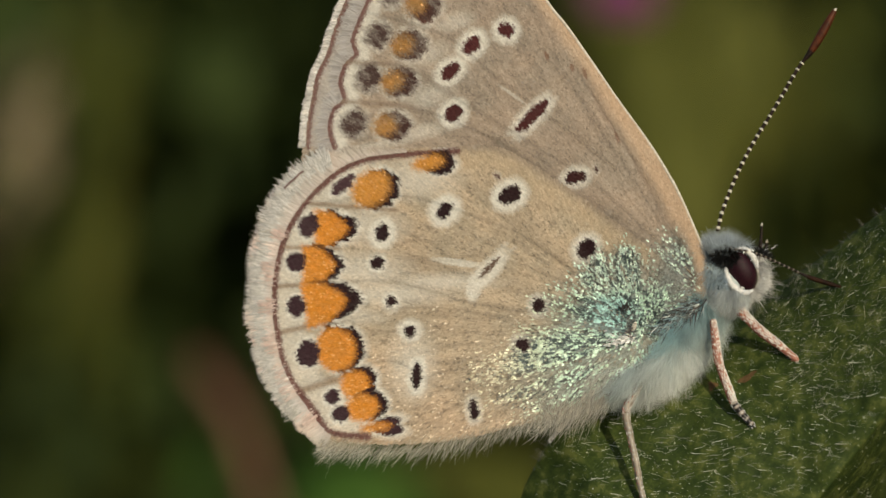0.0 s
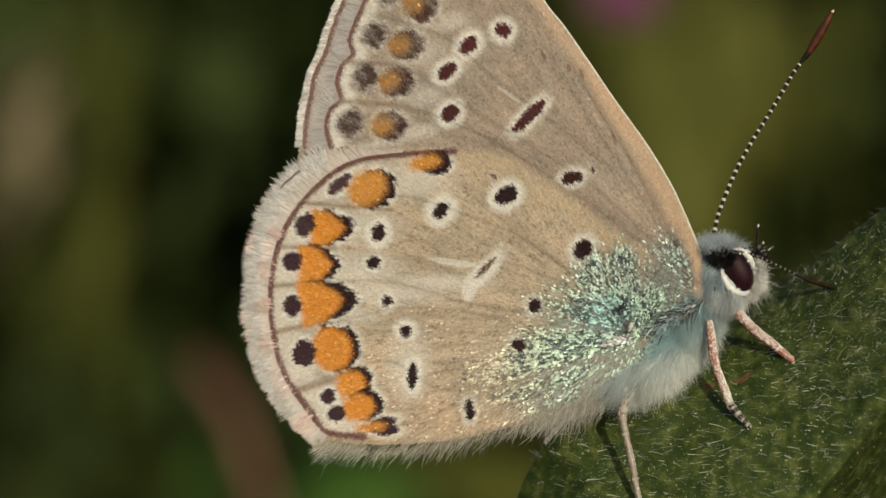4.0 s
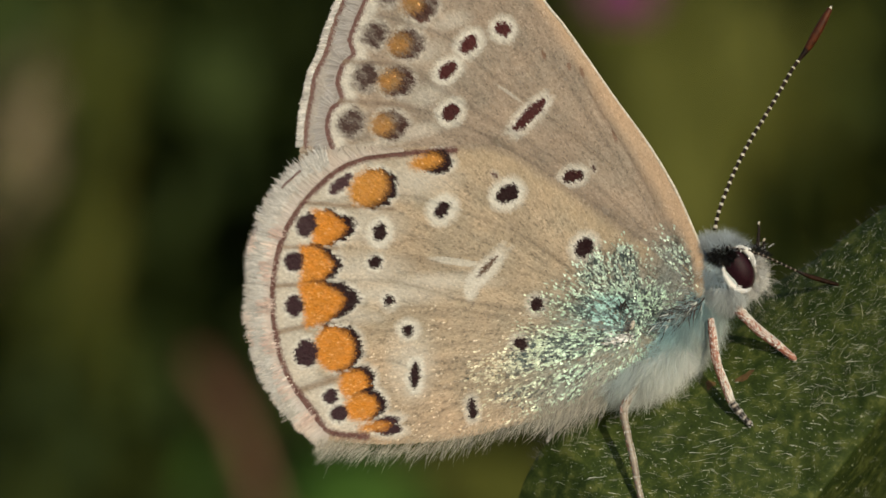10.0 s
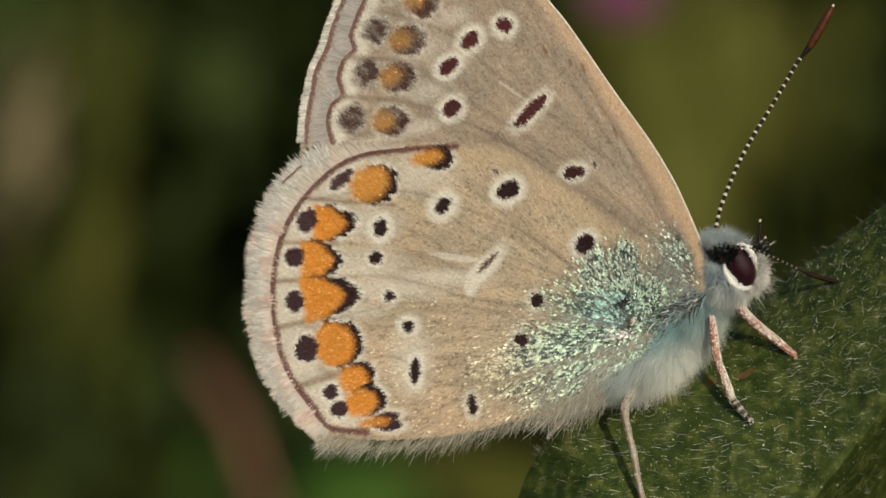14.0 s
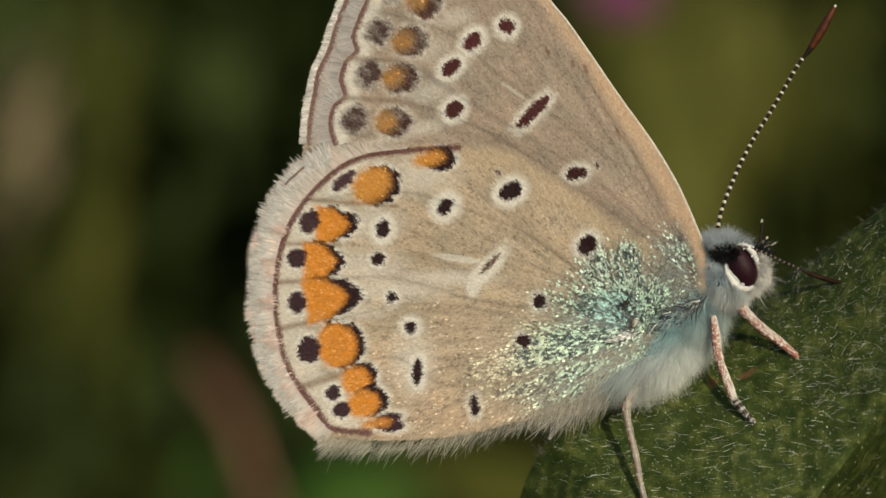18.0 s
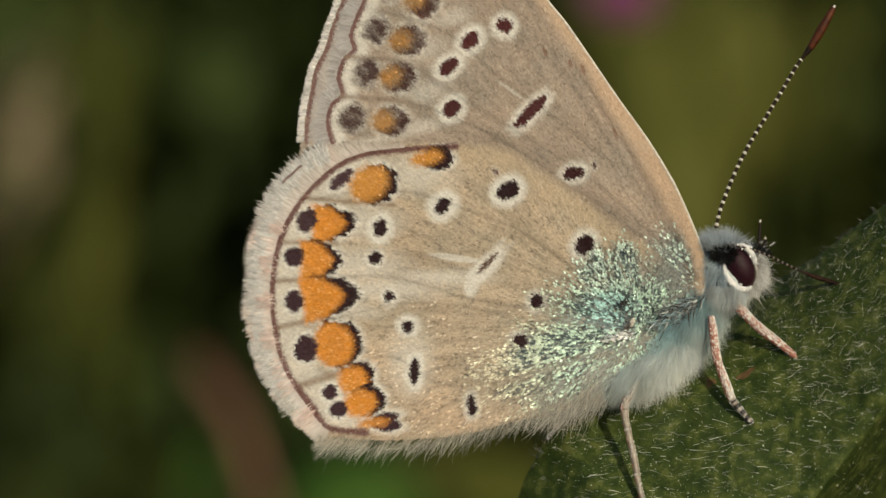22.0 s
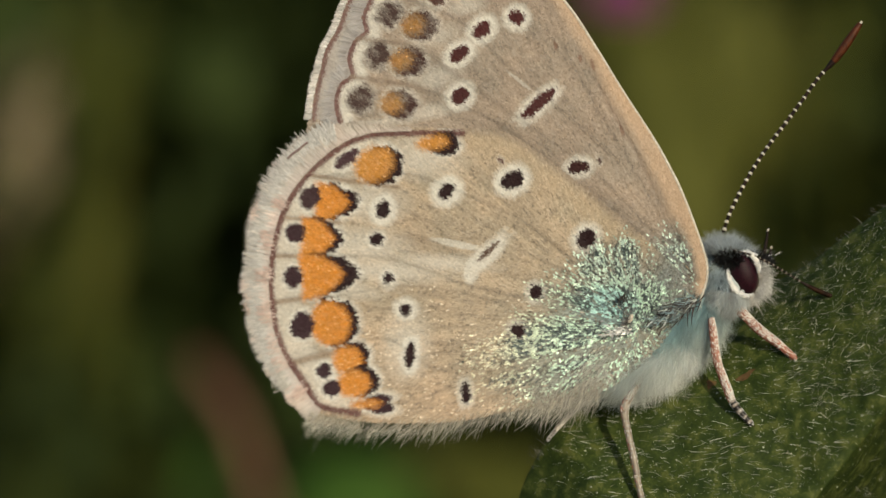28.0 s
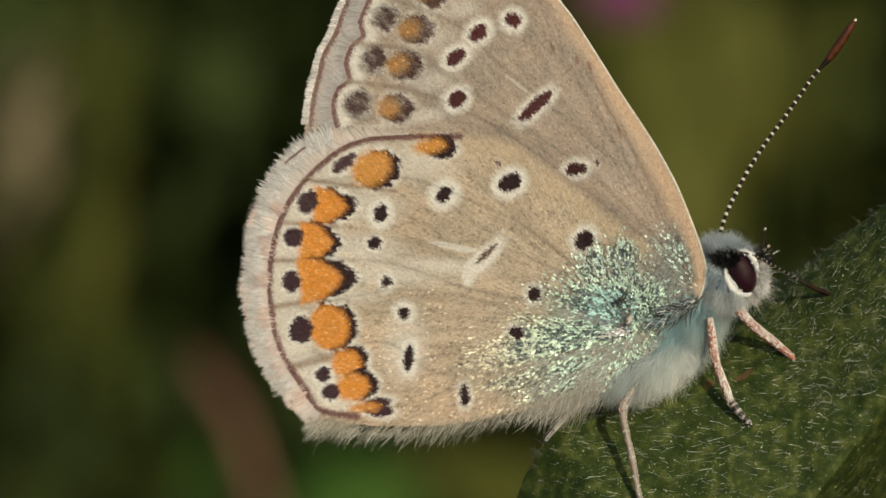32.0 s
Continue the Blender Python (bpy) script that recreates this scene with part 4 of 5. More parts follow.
    crown = on_ellipsoid(spot_at(1280, 456, 0.45), (0.60, 0.6, 0.40), (0, 0, 0), lambda p, n: n[:, 2] > 0.0)
    part("crown_fur", fur("crown_fur", 3200, crown, 30, lambda p: (0.34 + 0.46 * value_noise(p[:, 0] * 5 + 40, p[:, 2] * 5 + 40, 67))[:, None] * np.array([0.9, 1.0, 1.06]), 0.34, (0.10, -0.1, 0.8), 0.3), M_FUR, head, "grey crown tuft", "stuff")
    brow = on_ellipsoid(spot_at(1322, 454, 0.36), (0.74, 0.5, 0.28), (0, 10, 0), lambda p, n: n[:, 2] > 0.1)
    part("brow_fuzz", fur("brow_fuzz", 420, brow, 11, lambda p: np.full((len(p), 3), 0.018), 1.1, (0.55, -0.1, 0.3), 0.35), M_FUR, head, "short black bristles over the eye", "stuff")
    temple = on_ellipsoid(spot_at(1272, 496, 0.42), (0.50, 0.56, 0.72), (0, -20, 0), lambda p, n: (n[:, 1] < 0.2) & (n[:, 0] < 0.35))
    part("temple_fur", fur("temple_fur", 3000, temple, 19, lambda p: (0.75 + 0.6 * value_noise(p[:, 0] * 5 + 40, p[:, 2] * 4 + 40, 66))[:, None] * np.array([0.50, 0.58, 0.62]), 0.34, (-0.15, -0.1, -0.8), 0.3), M_FUR, head, "blue-grey fur behind the eye", "stuff")
    # black scales between eye and wing
    nape = on_ellipsoid(spot_at(1285, 453, -0.12), (0.33, 0.22, 0.19), (0, 15, 0), lambda p, n: n[:, 1] < 0.3)
    part("nape_fuzz", fur("nape_fuzz", 900, nape, 12, lambda p: np.full((len(p), 3), 0.014), 1.0, (0.1, -0.1, -0.5), 0.3), M_FUR, head, "black scales behind the eye", "stuff")
    # two palps with black tips
    for u, v, y, v2 in ((1347, 446, 0.35, 398), (1356, 448, 0.8, 428)):
        line = spot_at(np.array([u - 18, u - 4, u, u + 1.0]), np.array([v + 30, v + 8, (v + v2) / 2, v2]), y)
        part("palp", tube("palp", smooth_line(line, 5), np.linspace(0.11, 0.025, 16), 8), M_CHITIN, head, "thin black palp")
        part("palp_tip", ellipsoid("palp_tip", line[-1], (0.035, 0.035, 0.06), (0, 15, 0), 0.1, 12), M_PALE, head, "pale tip of the palp")
    n = 16
    tuft = spot_at(1352 + RNG.normal(0, 8, n), 439 + RNG.normal(0, 5, n), 0.30)
    part("palp_tuft", strands("palp_tuft", tuft, np.stack([RNG.normal(0.8, 0.2, n), RNG.normal(-0.1, 0.2, n), RNG.normal(0.35, 0.2, n)], 1), RNG.uniform(0.09, 0.20, n), RNG.uniform(0.010, 0.018, n), np.full((n, 3), 0.7) * RNG.choice([0.04, 0.25, 1.0], (n, 1), p=[0.5, 0.25, 0.25]), bends=2), M_HAIR, head, "pale and black tufts on the palps", "stuff")
    return head


def antenna(head, line, radius, club, ring_mat):
    """Ringed black and white shaft with a flattened brown club."""
    seg = np.linalg.norm(np.diff(line, axis=0), axis=1)
    run = np.concatenate([[0], np.cumsum(seg)])
    total = run[-1]
    s = np.linspace(0, total, 200)
    p = np.stack([np.interp(s, run, line[:, k]) for k in range(3)], 1)
    r = np.where(s < total - club, radius, radius * (1 + 1.55 * np.sin(np.clip((s - total + club) / club, 0, 1) * math.pi * 0.93) ** 0.8))
    shaft = part("antenna", tube("antenna", p, r, 12), M_CHITIN, head, "black antenna with white rings and a brown club")
    near = ring_mat is M_PALE
    count = 25 if near else 15
    for k in range(count):
        a = (k + 0.55) * (total - club) / count
        half = 0.050 - 0.022 * k / count if near else 0.024
        q = np.stack([np.interp(np.linspace(a - half, a + half, 5), s, p[:, j]) for j in range(3)], 1)
        part("white_ring", tube("white_ring", q, radius * np.array([1.25, 1.12, 0.98, 0.85, 0.7]) + 0.012, 10), ring_mat, shaft)
    tip = p[s > total - club * 0.82]
    part("club", tube("club", tip, r[s > total - club * 0.82] * 1.06, 12), M_CLUB if near else M_DIM_CLUB, shaft, "dark red-brown club")
    if near:
        part("club_tip", ellipsoid("club_tip", p[-1], (0.045, 0.04, 0.09), (0, 32, 0)), M_PALE, shaft, "pale tip of the club")
        edge = p[(s > total - club * 0.95) & (s < total - club * 0.45)]
        side = np.array([-0.075, -0.045, 0.02])
        part("club_stripe", tube("club_stripe", edge + side * np.sin(np.linspace(0.4, 2.4, len(edge)))[:, None], 0.018, 6), M_PALE, shaft, "white line along the club")
    return shaft


def build_antennae(head):
    near = smooth_line([(1270, 410), (1279, 372), (1306, 305), (1336, 248), (1361, 208), (1389, 161), (1412, 122), (1436, 90), (1456, 57), (1477, 19)])
    near = antenna(head, spot_at(near[:, 0], near[:, 1], np.linspace(0.2, -0.3, len(near))), 0.050, 1.75, M_PALE)
    far = smooth_line([(1290, 440), (1320, 444), (1346, 452), (1372, 463), (1400, 476), (1430, 490), (1456, 499), (1488, 508)])
    far = antenna(head, spot_at(far[:, 0], far[:, 1], np.linspace(-0.30, 0.1, len(far))), 0.028, 1.35, M_FARRING)
    return near, far


def leg(root, points, radii, y, split, skin=(0.44, 0.18, 0.12), dark_foot=True, frost=1.0):
    """Femur, shin and banded foot."""
    line = smooth_line(points, 10)
    p = spot_at(line[:, 0], line[:, 1], np.linspace(y[0], y[1], len(line)))
    n = len(p)
    r = np.interp(np.arange(n), np.linspace(0, n - 1, len(radii)), radii)
    cut = [0, *[int(f * (n - 1)) for f in split], n - 1]
    for k, name in enumerate(("femur", "shin", "foot")):
        a, b = cut[k], cut[k + 1] + 1
        q, rr = p[a:b], r[a:b]
        s = np.linspace(0, len(q) - 1, 24)
        q = np.stack([np.interp(s, np.arange(len(q)), q[:, j]) for j in range(3)], 1)
        rr = np.interp(s, np.arange(len(rr)), rr) * (1 + 0.10 * np.sin(np.linspace(0, math.pi, 24)))
        band = 0.5 + 0.5 * np.sign(np.sin(np.linspace(0, 5 * 2 * math.pi, 24)) - 0.3)
        if name == "foot" and dark_foot:
            tint = np.array([0.40, 0.34, 0.29]) * band[:, None] + np.array([0.025, 0.02, 0.02]) * (1 - band[:, None])
            rr = rr * (0.92 + 0.16 * band)
        else:
            tint = np.tile(np.array(skin), (24, 1))
        tint = tint * RNG.uniform(0.8, 1.15, (24, 1))
        limb = part(name, tube(name, q, rr, 12, tint), M_LEG, root, {"femur": "upper leg in pinkish-white scales", "shin": "lower leg in pinkish-white scales", "foot": "black and white banded foot"}[name])
        # loose scales lying on the limb, coloured by the side they face
        m = int(700 * frost ** 2) if name != "foot" else 60
        i = RNG.integers(0, 23, m)
        w = RNG.uniform(0, 2 * math.pi, m)
        way = q[np.minimum(i + 1, 23)] - q[i]
        way /= np.linalg.norm(way, axis=1, keepdims=True)
        a1 = np.cross(way, [0.05, 1, 0.02])
        a1 /= np.linalg.norm(a1, axis=1, keepdims=True)
        b1 = np.cross(way, a1)
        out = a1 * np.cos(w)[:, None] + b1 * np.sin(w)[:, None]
        # sunward side painted white, the side turned away dark red
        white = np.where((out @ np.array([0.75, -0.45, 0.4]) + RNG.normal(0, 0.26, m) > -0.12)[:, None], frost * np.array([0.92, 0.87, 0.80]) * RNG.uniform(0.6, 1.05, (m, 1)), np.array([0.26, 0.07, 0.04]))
        if name == "foot" and dark_foot:
            white = np.full((m, 3), 0.5)
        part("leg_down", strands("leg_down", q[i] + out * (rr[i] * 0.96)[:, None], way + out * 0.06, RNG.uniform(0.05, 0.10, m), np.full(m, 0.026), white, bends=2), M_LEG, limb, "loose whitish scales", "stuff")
    for sgn in (-1, 1):
        claw = np.array([p[-1], p[-1] + np.array([0.05, sgn * 0.05, 0.0]), p[-1] + np.array([0.08, sgn * 0.07, -0.07])])
        part("claw", tube("claw", smooth_line(claw, 4), np.linspace(0.022, 0.006, 9), 6), M_CHITIN, limb)


def build_butterfly():
    root = tagged(new("butterfly"), "butterfly with closed sandy spotted wings resting on a hairy leaf", "butterfly")
    root.location = ORIGIN
    wings = build_wings(root)
    body = build_body(root)
    head = build_head(root)
    feelers = build_antennae(head)
    leg(root, [(1290, 530), (1312, 552), (1345, 585), (1380, 612), (1414, 641)], (0.13, 0.135, 0.13, 0.11, 0.08), (0.2, -0.35), (0.42, 0.80), (0.44, 0.17, 0.11), False)
    leg(root, [(1262, 566), (1265, 590), (1272, 640), (1290, 690), (1303, 720), (1334, 755)], (0.075, 0.105, 0.12, 0.11, 0.105, 0.075), (-0.42, -0.72), (0.46, 0.74))
    leg(root, [(1140, 670), (1122, 700), (1108, 728), (1116, 775), (1126, 820), (1135, 870), (1146, 905), (1158, 925)], (0.085, 0.10, 0.12, 0.092, 0.092, 0.080, 0.075, 0.06), (-0.46, -1.35), (0.30, 0.86), (0.34, 0.28, 0.22), True, 0.62)
    leg(root, [(1050, 705), (1025, 725), (1004, 745), (988, 763), (974, 780)], (0.06, 0.06, 0.055, 0.05, 0.04), (0.6, 0.3), (0.35, 0.75), (0.30, 0.26, 0.22))
    return root, wings, body, head, feelers


butterfly, wings, body, head, feelers = build_butterfly()


# ---- the hairy leaf ----
AX, AY = 0.836, -0.548           # the leaf's long axis on the drawing grid


def leaf_place(s, w):
    """Along the midrib's direction and across from the upper margin, in grid units."""
    return 950 + s * AX - w * AY, 770 + s * AY + w * AX


def leaf_margin(s):
    """How far the upper margin draws in, with a shallow dip beyond the head."""
    return np.where(s < 250, 318 * (1 - (1 - np.clip((250 - s) / 402, 0, 1) ** 3) ** (1 / 3)), 0) + 15 * np.exp(-((s - 570) / 110) ** 2)


def leaf_rib(s):
    """Where the midrib runs, across the blade."""
    return 318 + np.clip((495 - s) * 0.33, -70, 60)


def leaf_depth(s, w):
    rib = leaf_rib(s)
    y = 1.0 - 1.6 * w / 190 + 4.6 * (0.08 + 0.92 * np.clip((s - 300) / 200, 0, 1) - 0.30 * np.clip((s - 360) / 160, 0, 1)) * np.exp(-w / (60.0 + 0.16 * np.clip(s - 380, 0, 200))) - np.clip(s - 350, 0, 500) * (0.004 + 0.006 * np.exp(-w / 120))
    beyond = np.clip(w - rib, 0, None)
    y = np.where(w > rib, 1.0 - 1.6 * rib / 190 + beyond * 0.060 * beyond / (beyond + 6) - np.clip(s - 350, 0, 500) * 0.004, y)
    y = y + 0.10 * np.exp(-((w - rib) / 14) ** 2)
    y = y + 0.22 * (value_noise(s * 0.010 + 3, w * 0.013 + 1, 31) - 0.5) + 0.10 * (value_noise(s * 0.03 + 3, w * 0.03 + 1, 32) - 0.5)
    # side veins, sunk a little
    q = np.abs(((s + 0.55 * (rib - w)) / 150) % 1 - 0.5)
    y = y + 0.05 * np.exp(-(q / 0.05) ** 2) * (w < rib)
    return y - np.clip(120 - s, 0, None) * 0.006 + np.clip(45 - s, 0, None) ** 2 / (np.clip(45 - s, 0, None) + 20) * 0.019


M_LEAF = two_tone("leaf_skin", (0.024, 0.042, 0.010), (0.112, 0.130, 0.034), 0.00040, 0.55, 0.12, 0.40, second=(0.048, 0.070, 0.015))
M_SCAR = two_tone("dry_scar", (0.085, 0.048, 0.020), (0.19, 0.11, 0.05), 0.0002, 0.8, 0.2, 0.3)
M_STALK = two_tone("stalk", (0.05, 0.08, 0.02), (0.10, 0.13, 0.04), 0.002, 0.6)


def build_leaf():
    root = tagged(new("leaf"), "dark green softly hairy leaf on a slender stalk", "leaf")
    root.location = ORIGIN
    q = np.linspace(0, 1, 150)
    across = np.linspace(0, 1, 120)
    ss = -150 + 1500 * q[:, None] ** 1.1 + 0 * across[None]
    lo = leaf_margin(ss)
    late = np.clip((ss - 900) / 452, 0, 1)
    lo = lo + 318 * (1 - np.sqrt(1 - late ** 2))
    lo = lo + 5 * (value_noise(ss * 0.03, ss * 0 + 2, 41) - 0.5)
    ww = lo + (636 - 2 * lo) * across[None]
    u, v = leaf_place(ss, ww)
    p = spot_at(u, v, leaf_depth(ss, ww))
    a, b = p.shape[:2]
    n = a * b
    idx = np.arange(n).reshape(a, b)
    f = np.stack([idx[:-1, :-1], idx[1:, :-1], idx[1:, 1:], idx[:-1, 1:]], -1).reshape(-1, 4)
    under = p.reshape(-1, 3) + np.array([0.0, 0.28, -0.05])
    rim = np.concatenate([idx[:, 0], idx[-1, 1:], idx[::-1, -1][1:], idx[0, ::-1][1:]])
    side = np.stack([rim[:-1], rim[:-1] + n, rim[1:] + n, rim[1:]], 1)
    part("blade", mesh_of("blade", np.concatenate([p.reshape(-1, 3), under]) * MM, np.concatenate([f, f[:, ::-1] + n, side])), M_LEAF, root, "dark green leaf blade with pale mottling")
    # midrib
    s = np.linspace(-120, 1350, 60)
    u, v = leaf_place(s, leaf_rib(s))
    part("midrib", tube("midrib", spot_at(u, v, leaf_depth(s, leaf_rib(s)) + 0.12), np.linspace(0.05, 0.20, 60), 10), M_LEAF, root, "raised green midrib")
    # hairs, lying along the blade, and the pale warts they grow from
    m = 3000
    hs, hw = RNG.uniform(-60, 900, m), RNG.uniform(2, 620, m)
    lo = leaf_margin(hs)
    k = (hw > lo + 3) & (hw < 630 - lo) & ((hw < leaf_rib(hs) - 22) | ((hw > leaf_rib(hs) + 32) & (RNG.random(m) < 0.7)))
    hs, hw = hs[k], hw[k]
    u, v = leaf_place(hs, hw)
    y = leaf_depth(hs, hw)
    roots = spot_at(u, v, y)
    m = len(hs)
    turn = RNG.normal(0.08, 0.17, m)
    u2, v2 = u + 6 * np.cos(turn), v - 6 * np.sin(turn)
    slope = (leaf_depth((u2 - 950) * AX + (v2 - 770) * AY, (v2 - 770) * AX - (u2 - 950) * AY) - y) / (6 * GRID)
    ways = np.stack([np.cos(turn), np.clip(slope, -2.5, 1.5) - RNG.uniform(0.10, 0.35, m), np.sin(turn)], 1)
    ways /= np.hypot(ways[:, 0], ways[:, 2])[:, None]
    droop = np.stack([RNG.normal(0, 0.2, m), RNG.uniform(0.0, 0.3, m), RNG.normal(-0.12, 0.17, m)], 1)
    part("leaf_down", strands("leaf_down", roots, ways, RNG.uniform(9, 36, m) * GRID, RNG.uniform(0.18, 0.38, m) * GRID, np.full((m, 3), 0.98) * np.array([1, 1, 0.88]) * RNG.choice([0.3, 0.6, 1.05], (m, 1), p=[0.35, 0.35, 0.30]), droop, 4), M_HAIR, root, "fine white leaf hairs", "stuff")
    # a denser fringe on the upper margin
    m = 170
    hs = RNG.uniform(-40, 900, m)
    hw = leaf_margin(hs) + RNG.uniform(0, 10, m)
    u, v = leaf_place(hs, hw)
    roots = spot_at(u, v, leaf_depth(hs, hw))
    ways = np.stack([np.full(m, -0.8), RNG.normal(-0.2, 0.3, m), RNG.normal(0.35, 0.3, m)], 1)
    part("margin_down", strands("margin_down", roots, ways, RNG.uniform(8, 24, m) * GRID, RNG.uniform(0.13, 0.26, m) * GRID, np.full((m, 3), 0.34) * RNG.uniform(0.2, 1.2, (m, 1)), RNG.normal(0, 0.25, (m, 3)), 4), M_HAIR, root, "short hairs on the leaf margin", "stuff")
    # a close nap where the blade turns up beyond the head
    m = 3600
    hs, hw = RNG.uniform(430, 900, m), 18 + 240 * RNG.random(m) ** 1.2
    u, v = leaf_place(hs, hw)
    roots = spot_at(u, v, leaf_depth(hs, hw))
    ways = np.stack([RNG.normal(0.7, 0.5, m), RNG.normal(-0.55, 0.2, m), RNG.normal(0.15, 0.5, m)], 1)
    part("leaf_nap", strands("leaf_nap", roots, ways, RNG.uniform(7, 24, m) * GRID, RNG.uniform(0.16, 0.33, m) * GRID, np.array([0.70, 0.68, 0.58]) * RNG.choice([0.12, 0.45, 1.3], (m, 1), p=[0.5, 0.28, 0.22]), RNG.normal(0, 0.3, (m, 3)), 3), M_HAIR, root, "close short nap on the leaf", "stuff")
    m = 3600
    hs, hw = RNG.uniform(0, 900, m), RNG.uniform(20, 600, m)
    u, v = leaf_place(hs, hw)
    c = spot_at(u, v, leaf_depth(hs, hw) - 0.01)
    r = RNG.uniform(0.010, 0.022, m) * RNG.choice([0.7, 1.0, 1.5], m, p=[0.6, 0.32, 0.08])
    octa = np.array([(1, 0, 0), (-1, 0, 0), (0, 1, 0), (0, -1, 0), (0, 0, 1), (0, 0, -1)], float)
    verts = (c[:, None] + octa[None] * r[:, None, None]).reshape(-1, 3) * MM
    unit = np.array([(0, 4, 3), (3, 4, 1), (1, 4, 2), (2, 4, 0), (3, 5, 0), (1, 5, 3), (2, 5, 1), (0, 5, 2)])
    faces = (np.arange(m)[:, None, None] * 6 + unit[None]).reshape(-1, 3)
    part("speckle", mesh_of("speckle", verts, faces, np.repeat(np.array([0.86, 0.88, 0.74]) * RNG.uniform(0.15, 1.15, (m, 1)), 6, 0)), M_HAIR, root, "pale specks at the hair bases", "stuff")
    # dry scars on the blade
    for cs, cw, rs, rw in ((308.0, 98.0, 9, 7), (367.0, 119.0, 19, 5)):
        t = np.linspace(0, 2 * math.pi, 26)[:-1]
        k = 1 + 0.25 * np.sin(3 * t + cs) + RNG.normal(0, 0.10, 25)
        ring = [(cs + rs * k * f * np.cos(t), cw + rw * k * f * np.sin(t)) for f in (1.0, 0.6, 0.2)]
        pts = np.concatenate([spot_at(*leaf_place(a, b), leaf_depth(a, b) - lift) for (a, b), lift in zip(ring, (0.012, 0.035, 0.03))])
        fs = [(r * 25 + i, r * 25 + (i + 1) % 25, r * 25 + 25 + (i + 1) % 25, r * 25 + 25 + i) for r in (0, 1) for i in range(25)] + [tuple(range(50, 75))]
        part("brown_scar", mesh_of("brown_scar", pts * MM, fs), M_SCAR, root, "dry reddish-brown scar on the leaf")
    # stalk down to the ground
    u, v = leaf_place(1340.0, 318.0)
    top = spot_at(u, v, leaf_depth(np.array(1340.0), np.array(318.0)) + 0.2)
    line = smooth_line([top, top + np.array([6, 1, -1]), top + np.array([12, 6, -14]), top + np.array([13, 14, -120]), np.array([top[0] + 10, top[1] + 18, -HIGH * 1000 - 4])], 10)
    part("leaf_stalk", tube("leaf_stalk", line, np.linspace(0.35, 1.5, len(line)), 12), M_STALK, root, "green stalk")
    return root


leaf = build_leaf()


# ---- the meadow behind ----
def behind(u, v, far):
    """A place far metres behind the subject, along the drawing grid."""
    k = (1 + far / (BACK * MM)) * GRID * MM
    return Vector(((u - 784) * k, far, HIGH + (441 - v) * k))


# M_OLIVE is a sunlit tone, M_GRASS and M_DEEP shaded ones, put into the colour
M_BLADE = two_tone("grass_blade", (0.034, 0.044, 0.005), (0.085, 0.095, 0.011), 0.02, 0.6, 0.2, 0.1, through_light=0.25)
M_GRASS = two_tone("shade_toned_grass", (0.022, 0.028, 0.006), (0.055, 0.060, 0.011), 0.02, 0.6, 0.2, 0.1)
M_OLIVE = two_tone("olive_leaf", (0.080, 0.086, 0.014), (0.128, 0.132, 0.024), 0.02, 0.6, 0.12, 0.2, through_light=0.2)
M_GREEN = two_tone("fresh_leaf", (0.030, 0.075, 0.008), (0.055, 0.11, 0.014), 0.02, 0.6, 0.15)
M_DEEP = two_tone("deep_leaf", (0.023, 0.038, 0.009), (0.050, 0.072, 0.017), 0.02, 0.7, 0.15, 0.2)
M_STRAW = two_tone("dry_straw", (0.20, 0.155, 0.075), (0.30, 0.235, 0.12), 0.01, 0.7)
M_ROSY = two_tone("rosy_stem", (0.185, 0.092, 0.046), (0.28, 0.148, 0.078), 0.01, 0.6)
M_PURPLE = two_tone("purple_petal", (0.26, 0.04, 0.20), (0.42, 0.09, 0.32), 0.004, 0.6)


def blade_mesh(name, foot, tip, width, bend, steps=14, fold=0.25):
    """A grass or dock leaf: a tapering, folded, bent blade with thickness."""
    foot, tip = Vector(foot), Vector(tip)
    axis = tip - foot
    side = axis.cross(Vector((0, 1, 0.02))).normalized()
    nrm = side.cross(axis).normalized()
    bm = bmesh.new()
    rows = []
    for k in range(steps + 1):
        t = k / steps
        mid = foot + axis * t + Vector(bend) * math.sin(t * math.pi * 0.5) ** 2
        w = width * 0.5 * max(0.03, math.sin(math.pi * min(1, 0.12 + 0.88 * t)) ** 0.7)
        row = []
        for c, d in ((-1, fold), (-0.5, fold * 0.4), (0, 0), (0.5, fold * 0.4), (1, fold), (0.5, fold * 0.4 + 0.10), (0, 0.10), (-0.5, fold * 0.4 + 0.10)):
            row.append(bm.verts.new(mid + side * c * w + nrm * d * w))
        rows.append(row)
    for r0, r1 in zip(rows[:-1], rows[1:]):
        for j in range(8):
            bm.faces.new((r0[j], r0[(j + 1) % 8], r1[(j + 1) % 8], r1[j]))
    bm.faces.new(rows[0][::-1])
    bm.faces.new(rows[-1])
    bmesh.ops.recalc_face_normals(bm, faces=bm.faces)
    return from_bm(name, bm)


